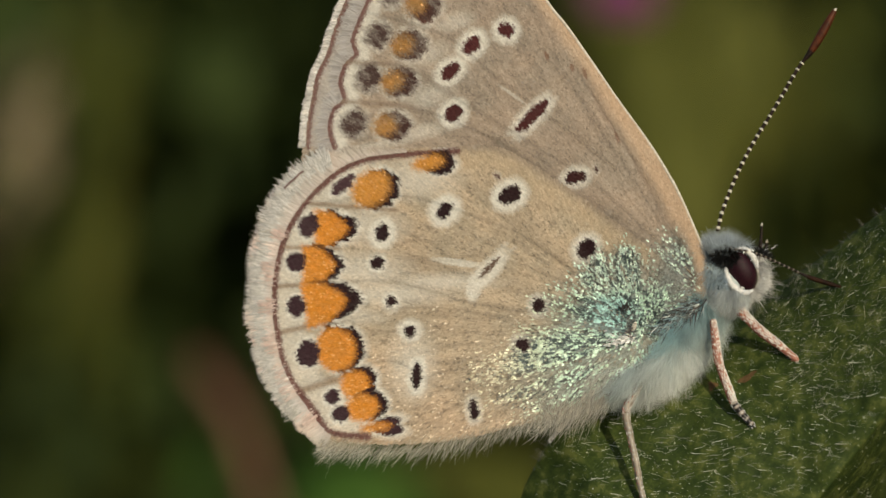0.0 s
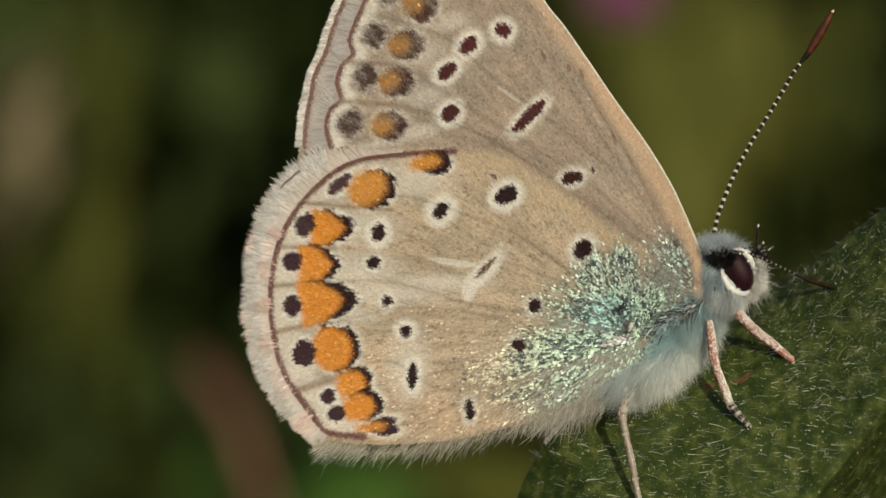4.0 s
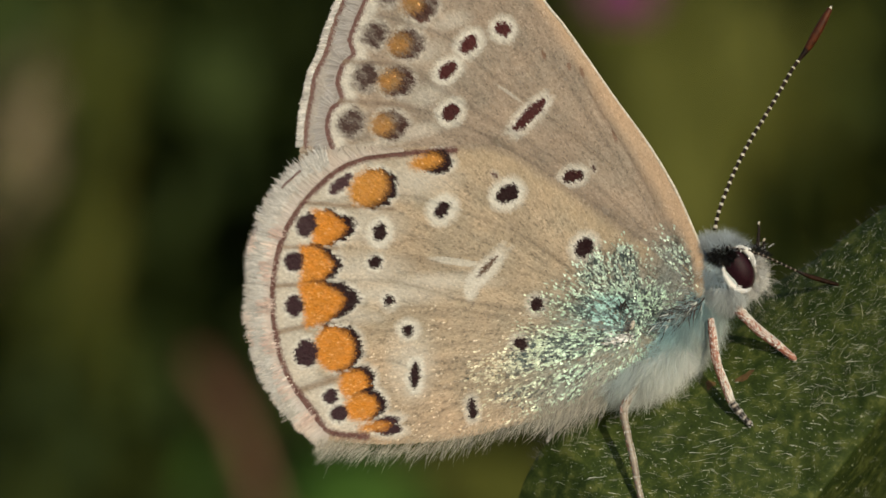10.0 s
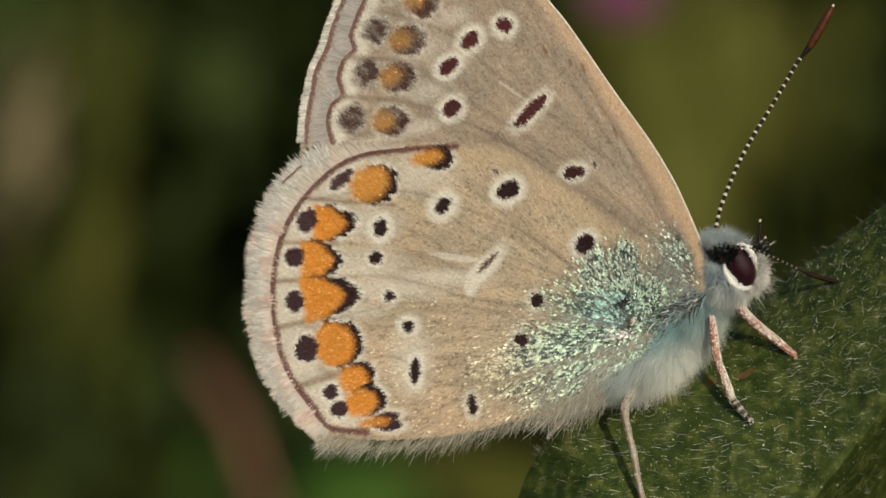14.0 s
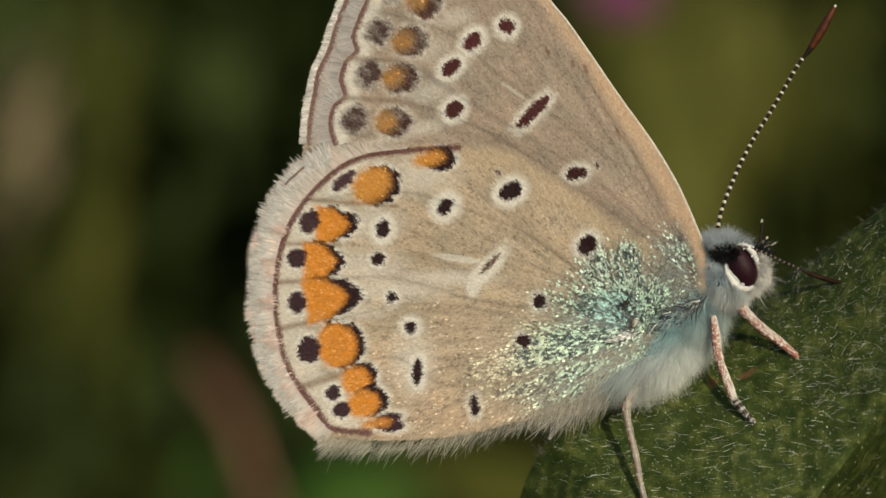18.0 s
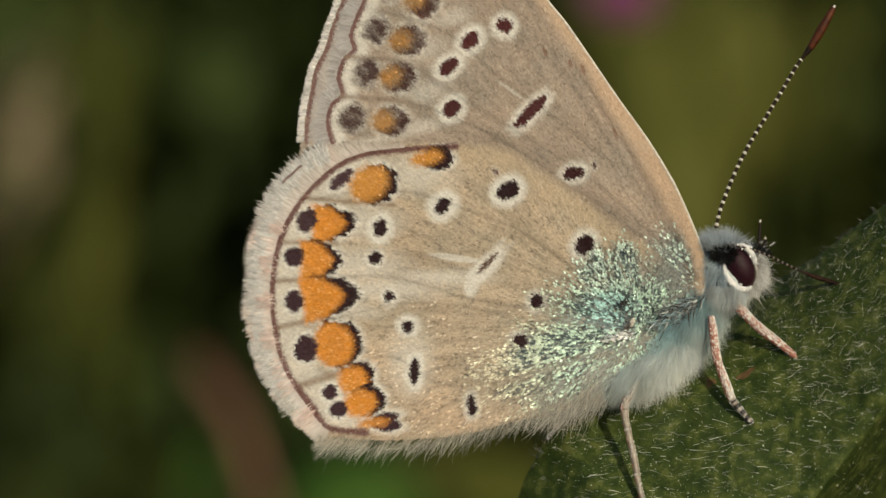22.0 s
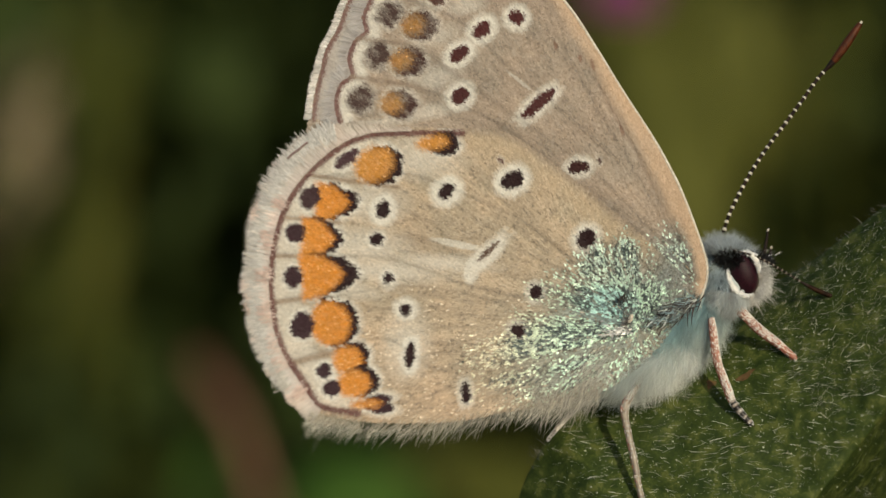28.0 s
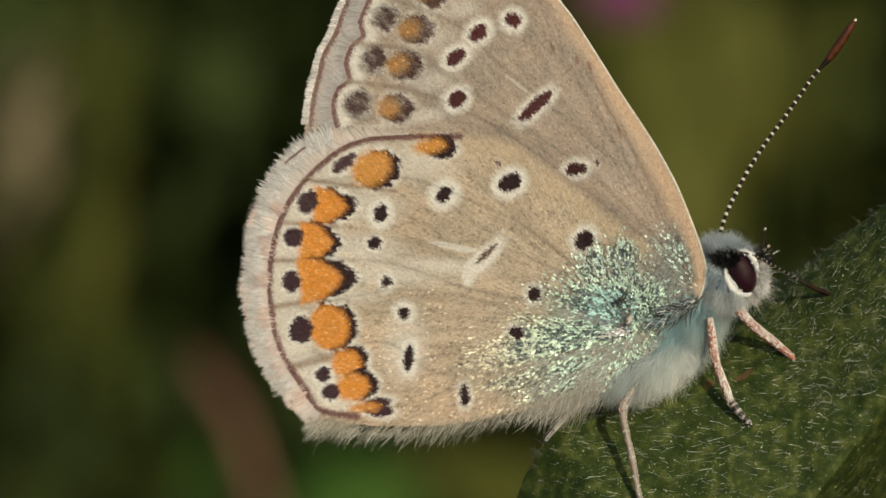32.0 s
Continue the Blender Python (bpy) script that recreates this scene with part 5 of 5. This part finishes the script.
def broad_leaf(u, v, far, tall, width, lean, mat, label, foot=0.0, thick=0.9):
    """One broad leaf standing from the ground to its tip."""
    mid = behind(u, v, far)
    tip = mid + Vector((lean * tall * 0.5, 0, tall * 0.5))
    low = mid - Vector((lean * tall * 0.5, 0, tall * 0.5))
    root = tagged(new("broad_leaf"), label, "leaf", "broad leaves of the meadow")
    root.location = Vector((low.x - lean * 0.03 + foot, far + 0.01, 0))
    o = root.location
    part("blade", blade_mesh("blade", low - o, tip - o, width, (0, 0.012, 0)), mat, root)
    stem = [np.array((0, 0, -0.004)), np.array(((low.x - o.x) * (0.5 if not foot else 0.2), 0.0, low.z * (0.5 if not foot else 0.7))), np.array(low - o)]
    part("leaf_stem", tube("leaf_stem", smooth_line(stem, 5) * 1000, thick, 8), mat, root)
    return root


def stalk(name, u0, v0, u1, v1, far, radius, mat, label, category):
    """A stem from the ground through two places of the view."""
    a, b = behind(u0, v0, far), behind(u1, v1, far)
    d = (a - b) / max(1e-6, a.z - b.z)
    base = b - d * b.z * 0.6
    base.z = 0
    root = tagged(new(name), label, category)
    root.location = base
    line = smooth_line([np.array((0, 0, -0.004)), np.array((b - base) * 0.55), np.array(b - base), np.array(a - base), np.array(a - base) + np.array(d) * 0.003], 8) * 1000
    part("stem", tube("stem", line, radius * np.interp(np.linspace(0, 1, len(line)), [0, 0.7, 0.88, 1], [1.1, 1.0, 0.8, 0.15]), 10), mat, root)
    for k in (0.30, 0.55, 0.80, 0.97):
        q = line[int(k * (len(line) - 1))]
        part("node", ellipsoid("node", q, (radius * 1.25, radius * 1.25, radius * 0.8), (0, 0, 0), 0.1, 12), mat, root, "swollen stem joint")
    q = line[int(0.22 * (len(line) - 1))] / 1000
    part("sheath", blade_mesh("sheath", q, q + np.array((0.012, 0.006, 0.03)), radius * 0.002, (0.004, 0, 0), 8), mat, root, "dry leaf sheath on the stem")
    return root, a - base


def bank_height(x, t):
    """A long low hump that falls away behind and at its ends."""
    h = 1.7 * math.sin(t * math.pi / 2) ** 0.7 if t < 1 else 0.85 * (1 + math.cos((t - 1) / 1.2 * math.pi))
    k = min(1, max(0, (6 - abs(x)) / 2.2))
    return -0.04 + h * k * k * (3 - 2 * k) + 0.10 * k * noise.noise(Vector((x, t * 2.4, 0)) * 2.5)


def build_meadow():
    bm = bmesh.new()
    bmesh.ops.create_grid(bm, x_segments=40, y_segments=40, size=120)
    me = from_bm("ground", bm)
    ground = new("ground", me)
    me.materials.append(M_SOIL)
    tagged(ground, "dark earth under the meadow plants", "ground", kind="structure")
    # a dark bank of scrub closes the view
    bank = bmesh.new()
    bmesh.ops.create_grid(bank, x_segments=80, y_segments=44, size=1)
    for q in bank.verts:
        x, t = q.co.x * 6, (q.co.y + 1) * 1.1
        q.co = Vector((x, 1.25 + 2.4 * t, bank_height(x, t)))
    ob = new("bank", from_bm("bank", bank))
    ob.data.materials.append(M_SOIL)
    tagged(ob, "dark earth bank under the scrub", "bank", kind="structure")
    rng = np.random.default_rng(5)
    n = 17000
    y = rng.uniform(0.62, 1.3, n)
    x = rng.normal(0, 0.34, n)
    x[11000:] = rng.uniform(-3.2, 3.2, n - 11000)
    y[11000:] = rng.uniform(1.0, 2.4, n - 11000)
    z = rng.uniform(0.0, 1.0, n) * (0.45 + 0.45 * (y - 0.62))
    z[11000:] = rng.uniform(0.0, 1.9, n - 11000)
    more = 15000
    bx, bt = rng.uniform(-5.4, 5.4, more), rng.uniform(0.05, 2.0, more)
    bz = np.array([bank_height(a, b) for a, b in zip(bx, bt)]) + rng.uniform(0, 0.16, more)
    x, y, z, n = np.concatenate([x, bx]), np.concatenate([y, 1.25 + 2.4 * bt]), np.concatenate([z, bz]), n + more
    y = y + 0.065 * ((np.abs(x + 0.075) < 0.045) & (z > 0.25) & (y < 0.9))
    ang, tilt = rng.uniform(0, 2 * math.pi, n), rng.uniform(-1.2, 0.6, n)
    way = np.stack([np.cos(ang) * np.cos(tilt), np.sin(ang) * np.cos(tilt), np.sin(tilt)], 1)
    sidev = np.cross(way, rng.normal(size=(n, 3)))
    sidev /= np.linalg.norm(sidev, axis=1, keepdims=True)
    ln, wd = rng.uniform(0.03, 0.07, n)[:, None], rng.uniform(0.012, 0.024, n)[:, None]
    c = np.stack([x, y, z], 1)
    up = np.cross(way, sidev) * 0.003
    pts = np.stack([c, c + way * ln * 0.45 + sidev * wd + up, c + way * ln, c + way * ln * 0.45 - sidev * wd + up, c + way * ln * 0.5 - up], 1).reshape(-1, 3)
    unit = np.array([(0, 1, 4), (1, 2, 4), (2, 3, 4), (3, 0, 4), (0, 3, 1), (1, 3, 2)])
    faces = (np.arange(n)[:, None, None] * 5 + unit[None]).reshape(-1, 3)
    scrub = new("scrub", mesh_of("scrub", pts, faces, smooth=False))
    scrub.data.materials.append(M_DEEP)
    tagged(scrub, "dense dark green scrub behind the meadow", "bush", kind="stuff")
    # meadow grass between
    n = 800
    y = rng.uniform(0.48, 0.85, n)
    x = rng.uniform(-0.7, 0.7, n) * (0.35 + y)
    tall = rng.uniform(0.08, 0.27, n) * (0.7 + 0.5 * y)
    # and a low sward all round
    more = 16000
    gr, ga = 0.55 + 5.5 * rng.random(more) ** 0.75, rng.uniform(0, 2 * math.pi, more)
    gx, gy = gr * np.cos(ga), gr * np.sin(ga)
    k = ~((gy > 0) & (gy < 3.6) & (np.abs(gx) < 0.3 + 0.3 * gy))
    gx, gy = gx[k], gy[k]
    x, y = np.concatenate([x, gx]), np.concatenate([y, gy])
    tall = np.concatenate([tall, rng.uniform(0.05, 0.17, len(gx))])
    n = len(x)
    lean = rng.normal(0, 0.16, (n, 2))
    face = rng.uniform(0, math.pi, n)
    side = np.stack([np.cos(face), np.sin(face), 0 * face], 1) * rng.uniform(0.0012, 0.003, n)[:, None] * np.where(np.arange(n) < 800, 1.0, 1.8)[:, None]
    rows = []
    for t in (0.0, 0.35, 0.7, 1.0):
        mid = np.stack([x + lean[:, 0] * tall * t * t, y + lean[:, 1] * tall * t * t, tall * t * (1 - 0.12 * t)], 1)
        w = side * (1 - t) ** 0.6
        q = np.stack([-side[:, 1], side[:, 0], 0 * x], 1) * 0.3 * (1 - t)
        rows += [mid - w, mid + w, mid + q]
    pts = np.stack(rows, 1).reshape(-1, 3)
    unit = []
    for k in range(3):
        for j in range(3):
            a, b = 3 * k + j, 3 * k + (j + 1) % 3
            unit += [(a, b, b + 3), (a, b + 3, a + 3)]
    faces = (np.arange(n)[:, None, None] * 12 + np.array(unit)[None]).reshape(-1, 3)
    grass = new("grass", mesh_of("grass", pts, faces))
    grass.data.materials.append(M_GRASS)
    tagged(grass, "green meadow grass", "grass", kind="stuff")


build_meadow()
OLIVE = "olive-green broad leaf in a sunlit tone among the grass"
MID = "green blade among the meadow grass"
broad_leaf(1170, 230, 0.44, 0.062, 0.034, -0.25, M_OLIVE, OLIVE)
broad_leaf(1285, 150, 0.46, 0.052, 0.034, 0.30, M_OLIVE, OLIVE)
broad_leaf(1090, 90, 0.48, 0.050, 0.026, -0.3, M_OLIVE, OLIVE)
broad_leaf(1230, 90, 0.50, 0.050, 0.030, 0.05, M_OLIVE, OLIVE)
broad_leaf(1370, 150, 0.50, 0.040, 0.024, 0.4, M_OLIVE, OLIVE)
broad_leaf(1395, 210, 0.52, 0.030, 0.018, 0.2, M_BLADE, MID)
broad_leaf(1500, 30, 0.54, 0.026, 0.014, -0.2, M_BLADE, MID)
broad_leaf(1480, 170, 0.52, 0.022, 0.016, 0.1, M_BLADE, MID)
for u, v, far, tall, width, lean in ((120, 60, 0.56, 0.036, 0.013, 0.10), (165, 150, 0.54, 0.036, 0.014, -0.15), (205, 90, 0.58, 0.032, 0.013, 0.12), (190, 240, 0.60, 0.030, 0.012, 0.05), (135, 300, 0.56, 0.026, 0.010, -0.10), (180, 390, 0.60, 0.028, 0.010, 0.1), (150, 480, 0.60, 0.026, 0.008, -0.1)):
    broad_leaf(u, v, far, tall, width, lean, M_BLADE, MID, -0.10, 0.4)
broad_leaf(168, 430, 0.56, 0.040, 0.013, 0.1, M_OLIVE, OLIVE, -0.08, 0.4)
broad_leaf(170, 570, 0.58, 0.024, 0.008, 0.1, M_BLADE, MID, -0.08, 0.4)
broad_leaf(60, 490, 0.50, 0.022, 0.013, 0.2, M_BLADE, MID, -0.08, 0.4)
broad_leaf(200, 660, 0.58, 0.022, 0.009, -0.1, M_BLADE, MID, -0.08, 0.4)
broad_leaf(50, 700, 0.54, 0.020, 0.012, 0.2, M_DEEP, MID, -0.08, 0.4)
broad_leaf(230, 840, 0.52, 0.012, 0.012, -0.2, M_BLADE, MID)
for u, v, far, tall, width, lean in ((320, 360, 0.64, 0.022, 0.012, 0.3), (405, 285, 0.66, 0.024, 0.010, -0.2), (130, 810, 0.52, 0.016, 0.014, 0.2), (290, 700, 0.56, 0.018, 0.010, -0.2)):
    broad_leaf(u, v, far, tall, width, lean, M_DEEP, "dark green leaf in a shaded tone among the grass", 0.05, 0.4)
broad_leaf(75, 545, 0.46, 0.016, 0.011, 0.30, M_BLADE, MID)
broad_leaf(125, 600, 0.48, 0.012, 0.009, -0.30, M_BLADE, MID)
broad_leaf(345, 830, 0.46, 0.012, 0.007, 0.1, M_GREEN, MID)
broad_leaf(640, 895, 0.36, 0.016, 0.034, 0.4, M_GREEN, MID)
broad_leaf(770, 868, 0.40, 0.016, 0.030, -0.2, M_OLIVE, OLIVE)
broad_leaf(860, 878, 0.38, 0.016, 0.030, -0.4, M_OLIVE, OLIVE)
DRY = "dry pale-brown leaf withered among the grass"
for u, v, far, tall, width, lean in ((30, 230, 0.42, 0.017, 0.0050, 0.15), (52, 270, 0.44, 0.017, 0.0065, -0.2), (60, 190, 0.43, 0.016, 0.0055, 0.25), (28, 160, 0.45, 0.013, 0.0036, -0.1), (45, 110, 0.46, 0.012, 0.0028, 0.2), (40, 315, 0.44, 0.011, 0.0040, 0.3)):
    broad_leaf(u, v, far, tall, width, lean, M_STRAW, DRY, -0.06, 0.3)
rosy, _ = stalk("rosy_stem", 366, 668, 466, 880, 0.34, 1.42, M_ROSY, "reddish-brown leaning plant stem", "plant stem")


def build_flower():
    root, top = stalk("purple_flower", 1098, 34, 1096, 90, 0.30, 0.5, M_BLADE, "purple meadow flower on a thin green stem", "flower")
    for k in range(44):
        a, b = k * 2.399, 0.25 + 1.1 * (k / 44)
        d = Vector((math.cos(a) * math.sin(b), math.sin(a) * math.sin(b), math.cos(b)))
        part("petal", blade_mesh("petal", top, top + d * 0.0070, 0.0022, (0, 0, 0.0015), 5), M_PURPLE, root)
    part("calyx", ellipsoid("calyx", Vector(top) * 1000 - Vector((0, 0, 1.0)), (2.6, 2.6, 2.4)), M_BLADE, root, "green calyx")


build_flower()


# ---- what stirs ----
# seconds; the leaf's sway across and up; the wings' turn about x, y, z in degrees and their shift, in millimetres
STIRS = [
    (0, 0.000, -0.000, 0.00, 0.00, 0.00, 0.000, 0.000, 0.000),
    (0.5, 0.048, -0.018, 0.12, 0.00, 0.15, -0.000, -0.019, 0.002),
    (1, 0.053, -0.013, -0.15, 0.03, 0.60, -0.006, -0.053, -0.009),
    (1.5, -0.044, -0.058, -0.25, 0.13, 1.14, -0.049, -0.056, 0.007),
    (2, 0.075, -0.105, 0.24, 0.29, 0.89, -0.010, 0.025, -0.006),
    (2.5, 0.031, -0.233, 0.86, 0.01, 0.26, 0.021, 0.091, -0.030),
    (3, 0.026, -0.193, 0.79, 0.10, -0.03, 0.027, 0.056, -0.007),
    (3.5, -0.141, -0.031, 0.02, 0.17, 0.05, -0.005, -0.021, 0.002),
    (5.5, -0.009, -0.026, -0.45, 0.13, 0.32, -0.005, -0.073, 0.007),
    (6, -0.044, 0.013, -0.61, 0.16, 0.78, -0.018, -0.097, 0.010),
    (6.5, -0.066, -0.022, -0.73, 0.18, 1.21, -0.030, -0.087, 0.014),
    (7, -0.031, 0.026, -0.76, 0.13, 1.19, -0.030, -0.071, 0.011),
    (7.5, 0.000, 0.079, -0.62, 0.04, 1.03, -0.025, -0.092, 0.022),
    (8, 0.004, 0.013, -0.31, -0.20, 0.95, -0.026, -0.117, 0.032),
    (8.5, -0.049, 0.004, -0.06, -0.34, 0.68, -0.009, -0.104, 0.024),
    (9, -0.070, 0.030, -0.00, -0.25, 0.40, 0.003, -0.084, 0.043),
    (9.5, -0.057, 0.026, -0.22, -0.25, 0.27, 0.004, -0.076, 0.009),
    (10, -0.070, 0.030, -0.42, -0.23, 0.26, 0.012, -0.058, 0.013),
    (10.5, -0.074, 0.035, -0.30, -0.23, 0.21, 0.006, -0.032, 0.019),
    (11, -0.049, 0.057, -0.16, -0.22, 0.07, 0.022, -0.018, 0.025),
    (11.5, -0.044, 0.057, -0.14, -0.18, 0.12, 0.010, -0.016, 0.014),
    (12, -0.066, 0.083, -0.17, -0.15, 0.21, 0.009, -0.032, 0.020),
    (12.5, -0.123, 0.136, -0.10, -0.17, 0.18, 0.005, -0.061, 0.025),
    (13, -0.132, 0.132, -0.05, -0.12, 0.17, 0.005, -0.066, 0.033),
    (13.5, -0.044, 0.189, -0.24, -0.13, 0.18, 0.012, -0.056, 0.025),
    (14, -0.049, 0.114, -0.26, -0.05, 0.11, -0.000, -0.047, 0.033),
    (14.5, -0.009, 0.119, 0.10, -0.04, -0.15, 0.024, -0.026, 0.014),
    (16.5, 0.000, 0.053, 0.32, -0.02, -0.31, 0.021, -0.005, 0.021),
    (17, 0.000, 0.057, 0.30, 0.01, -0.28, 0.017, 0.001, 0.017),
    (17.5, 0.022, 0.061, 0.32, -0.00, -0.29, 0.024, -0.003, 0.025),
    (18, 0.004, 0.109, 0.13, -0.01, -0.26, 0.025, -0.007, 0.012),
    (18.5, 0.026, 0.132, -0.12, 0.01, -0.14, 0.013, -0.015, 0.005),
    (19, 0.026, 0.162, -0.06, -0.01, 0.01, 0.009, -0.025, 0.022),
    (19.5, -0.026, 0.083, -0.13, 0.07, 0.38, 0.001, -0.019, 0.019),
    (20, -0.053, 0.083, -0.32, 0.07, 0.59, -0.019, -0.026, 0.019),
    (20.5, -0.018, 0.083, -0.18, 0.03, 0.29, 0.000, -0.059, 0.017),
    (21, -0.004, 0.057, -0.05, 0.07, 0.09, 0.003, -0.070, 0.032),
    (21.5, -0.053, 0.075, -0.34, 0.09, 0.37, -0.007, -0.065, 0.015),
    (22, -0.053, 0.105, -0.74, 0.09, 0.62, -0.026, -0.098, 0.003),
    (22.5, -0.053, 0.079, -0.83, 0.10, 0.47, -0.012, -0.135, 0.031),
    (23, -0.040, 0.083, -0.99, 0.18, 0.40, -0.017, -0.157, 0.023),
    (23.5, -0.044, 0.030, -1.45, 0.25, 0.52, -0.033, -0.210, 0.029),
    (24, -0.040, 0.030, -2.06, 0.39, 1.00, -0.049, -0.300, 0.052),
    (24.5, -0.066, 0.026, -2.74, 1.22, 1.72, -0.136, -0.387, 0.072),
    (25, -0.053, -0.000, -3.17, 1.28, 1.60, -0.126, -0.410, 0.057),
    (25.5, -0.070, -0.026, -3.58, 1.63, 0.86, -0.107, -0.401, 0.070),
    (27.5, -0.053, 0.057, -4.28, 2.91, 0.65, -0.145, -0.422, 0.063),
    (28, -0.053, 0.053, -4.74, 2.96, 0.90, -0.161, -0.450, 0.051),
    (28.5, 0.000, 0.079, -4.82, 2.95, 1.01, -0.160, -0.458, 0.051),
    (29, 0.000, 0.079, -4.86, 2.90, 0.88, -0.157, -0.444, 0.032),
    (29.5, 0.000, 0.092, -4.80, 2.77, 0.52, -0.132, -0.418, 0.028),
    (30, 0.000, 0.053, -4.60, 2.75, 0.22, -0.128, -0.391, 0.019),
    (30.5, 0.013, 0.048, -4.41, 2.69, 0.13, -0.129, -0.367, 0.025),
    (31, -0.026, 0.079, -4.30, 2.62, -0.00, -0.107, -0.348, 0.021),
    (31.5, -0.026, 0.053, -4.25, 2.61, -0.07, -0.118, -0.339, 0.019),
    (32, -0.105, 0.053, -4.35, 2.52, -0.04, -0.121, -0.336, 0.024),
]

HINGE = Vector((7.051, 0.6, -3.456)) * MM
NECK = Vector(spot_at(1285, 500, 0.6).tolist()) * MM
SOCKET = Vector(spot_at(1270, 408, 0.2).tolist()) * MM


def turn_about(p, axis_turn, shift):
    w = Vector([radians(a) for a in axis_turn])
    r = Matrix.Rotation(w.length, 4, w.normalized()) if w.length > 1e-9 else Matrix.Identity(4)
    return Matrix.Translation(p + Vector(shift) * MM) @ r @ Matrix.Translation(-p)


def motions():
    sway = [(t, pose(sx * MM, 0, HIGH + sz * MM)) for t, sx, sz, *_ in STIRS]
    walk(butterfly, sway)
    walk(leaf, sway)
    for ob in wings:
        walk(ob, [(t, turn_about(HINGE, (wx, wy, wz), (tx, ty, tz))) for t, _, _, wx, wy, wz, tx, ty, tz in STIRS])
    for ob in body:
        walk(ob, [(t, turn_about(HINGE, (0, wy * 1.1, 0), (0, 0, 0))) for t, _, _, wx, wy, *_ in STIRS])
    walk(head, [(t, turn_about(NECK, (0, wy * 1.9, 0), (0.025 * wy, 0, -0.037 * wy))) for t, _, _, wx, wy, *_ in STIRS])
    walk(feelers[0], [(t, turn_about(SOCKET, (0, wy * -0.1, 0), (0, 0, 0))) for t, _, _, wx, wy, *_ in STIRS])


motions()
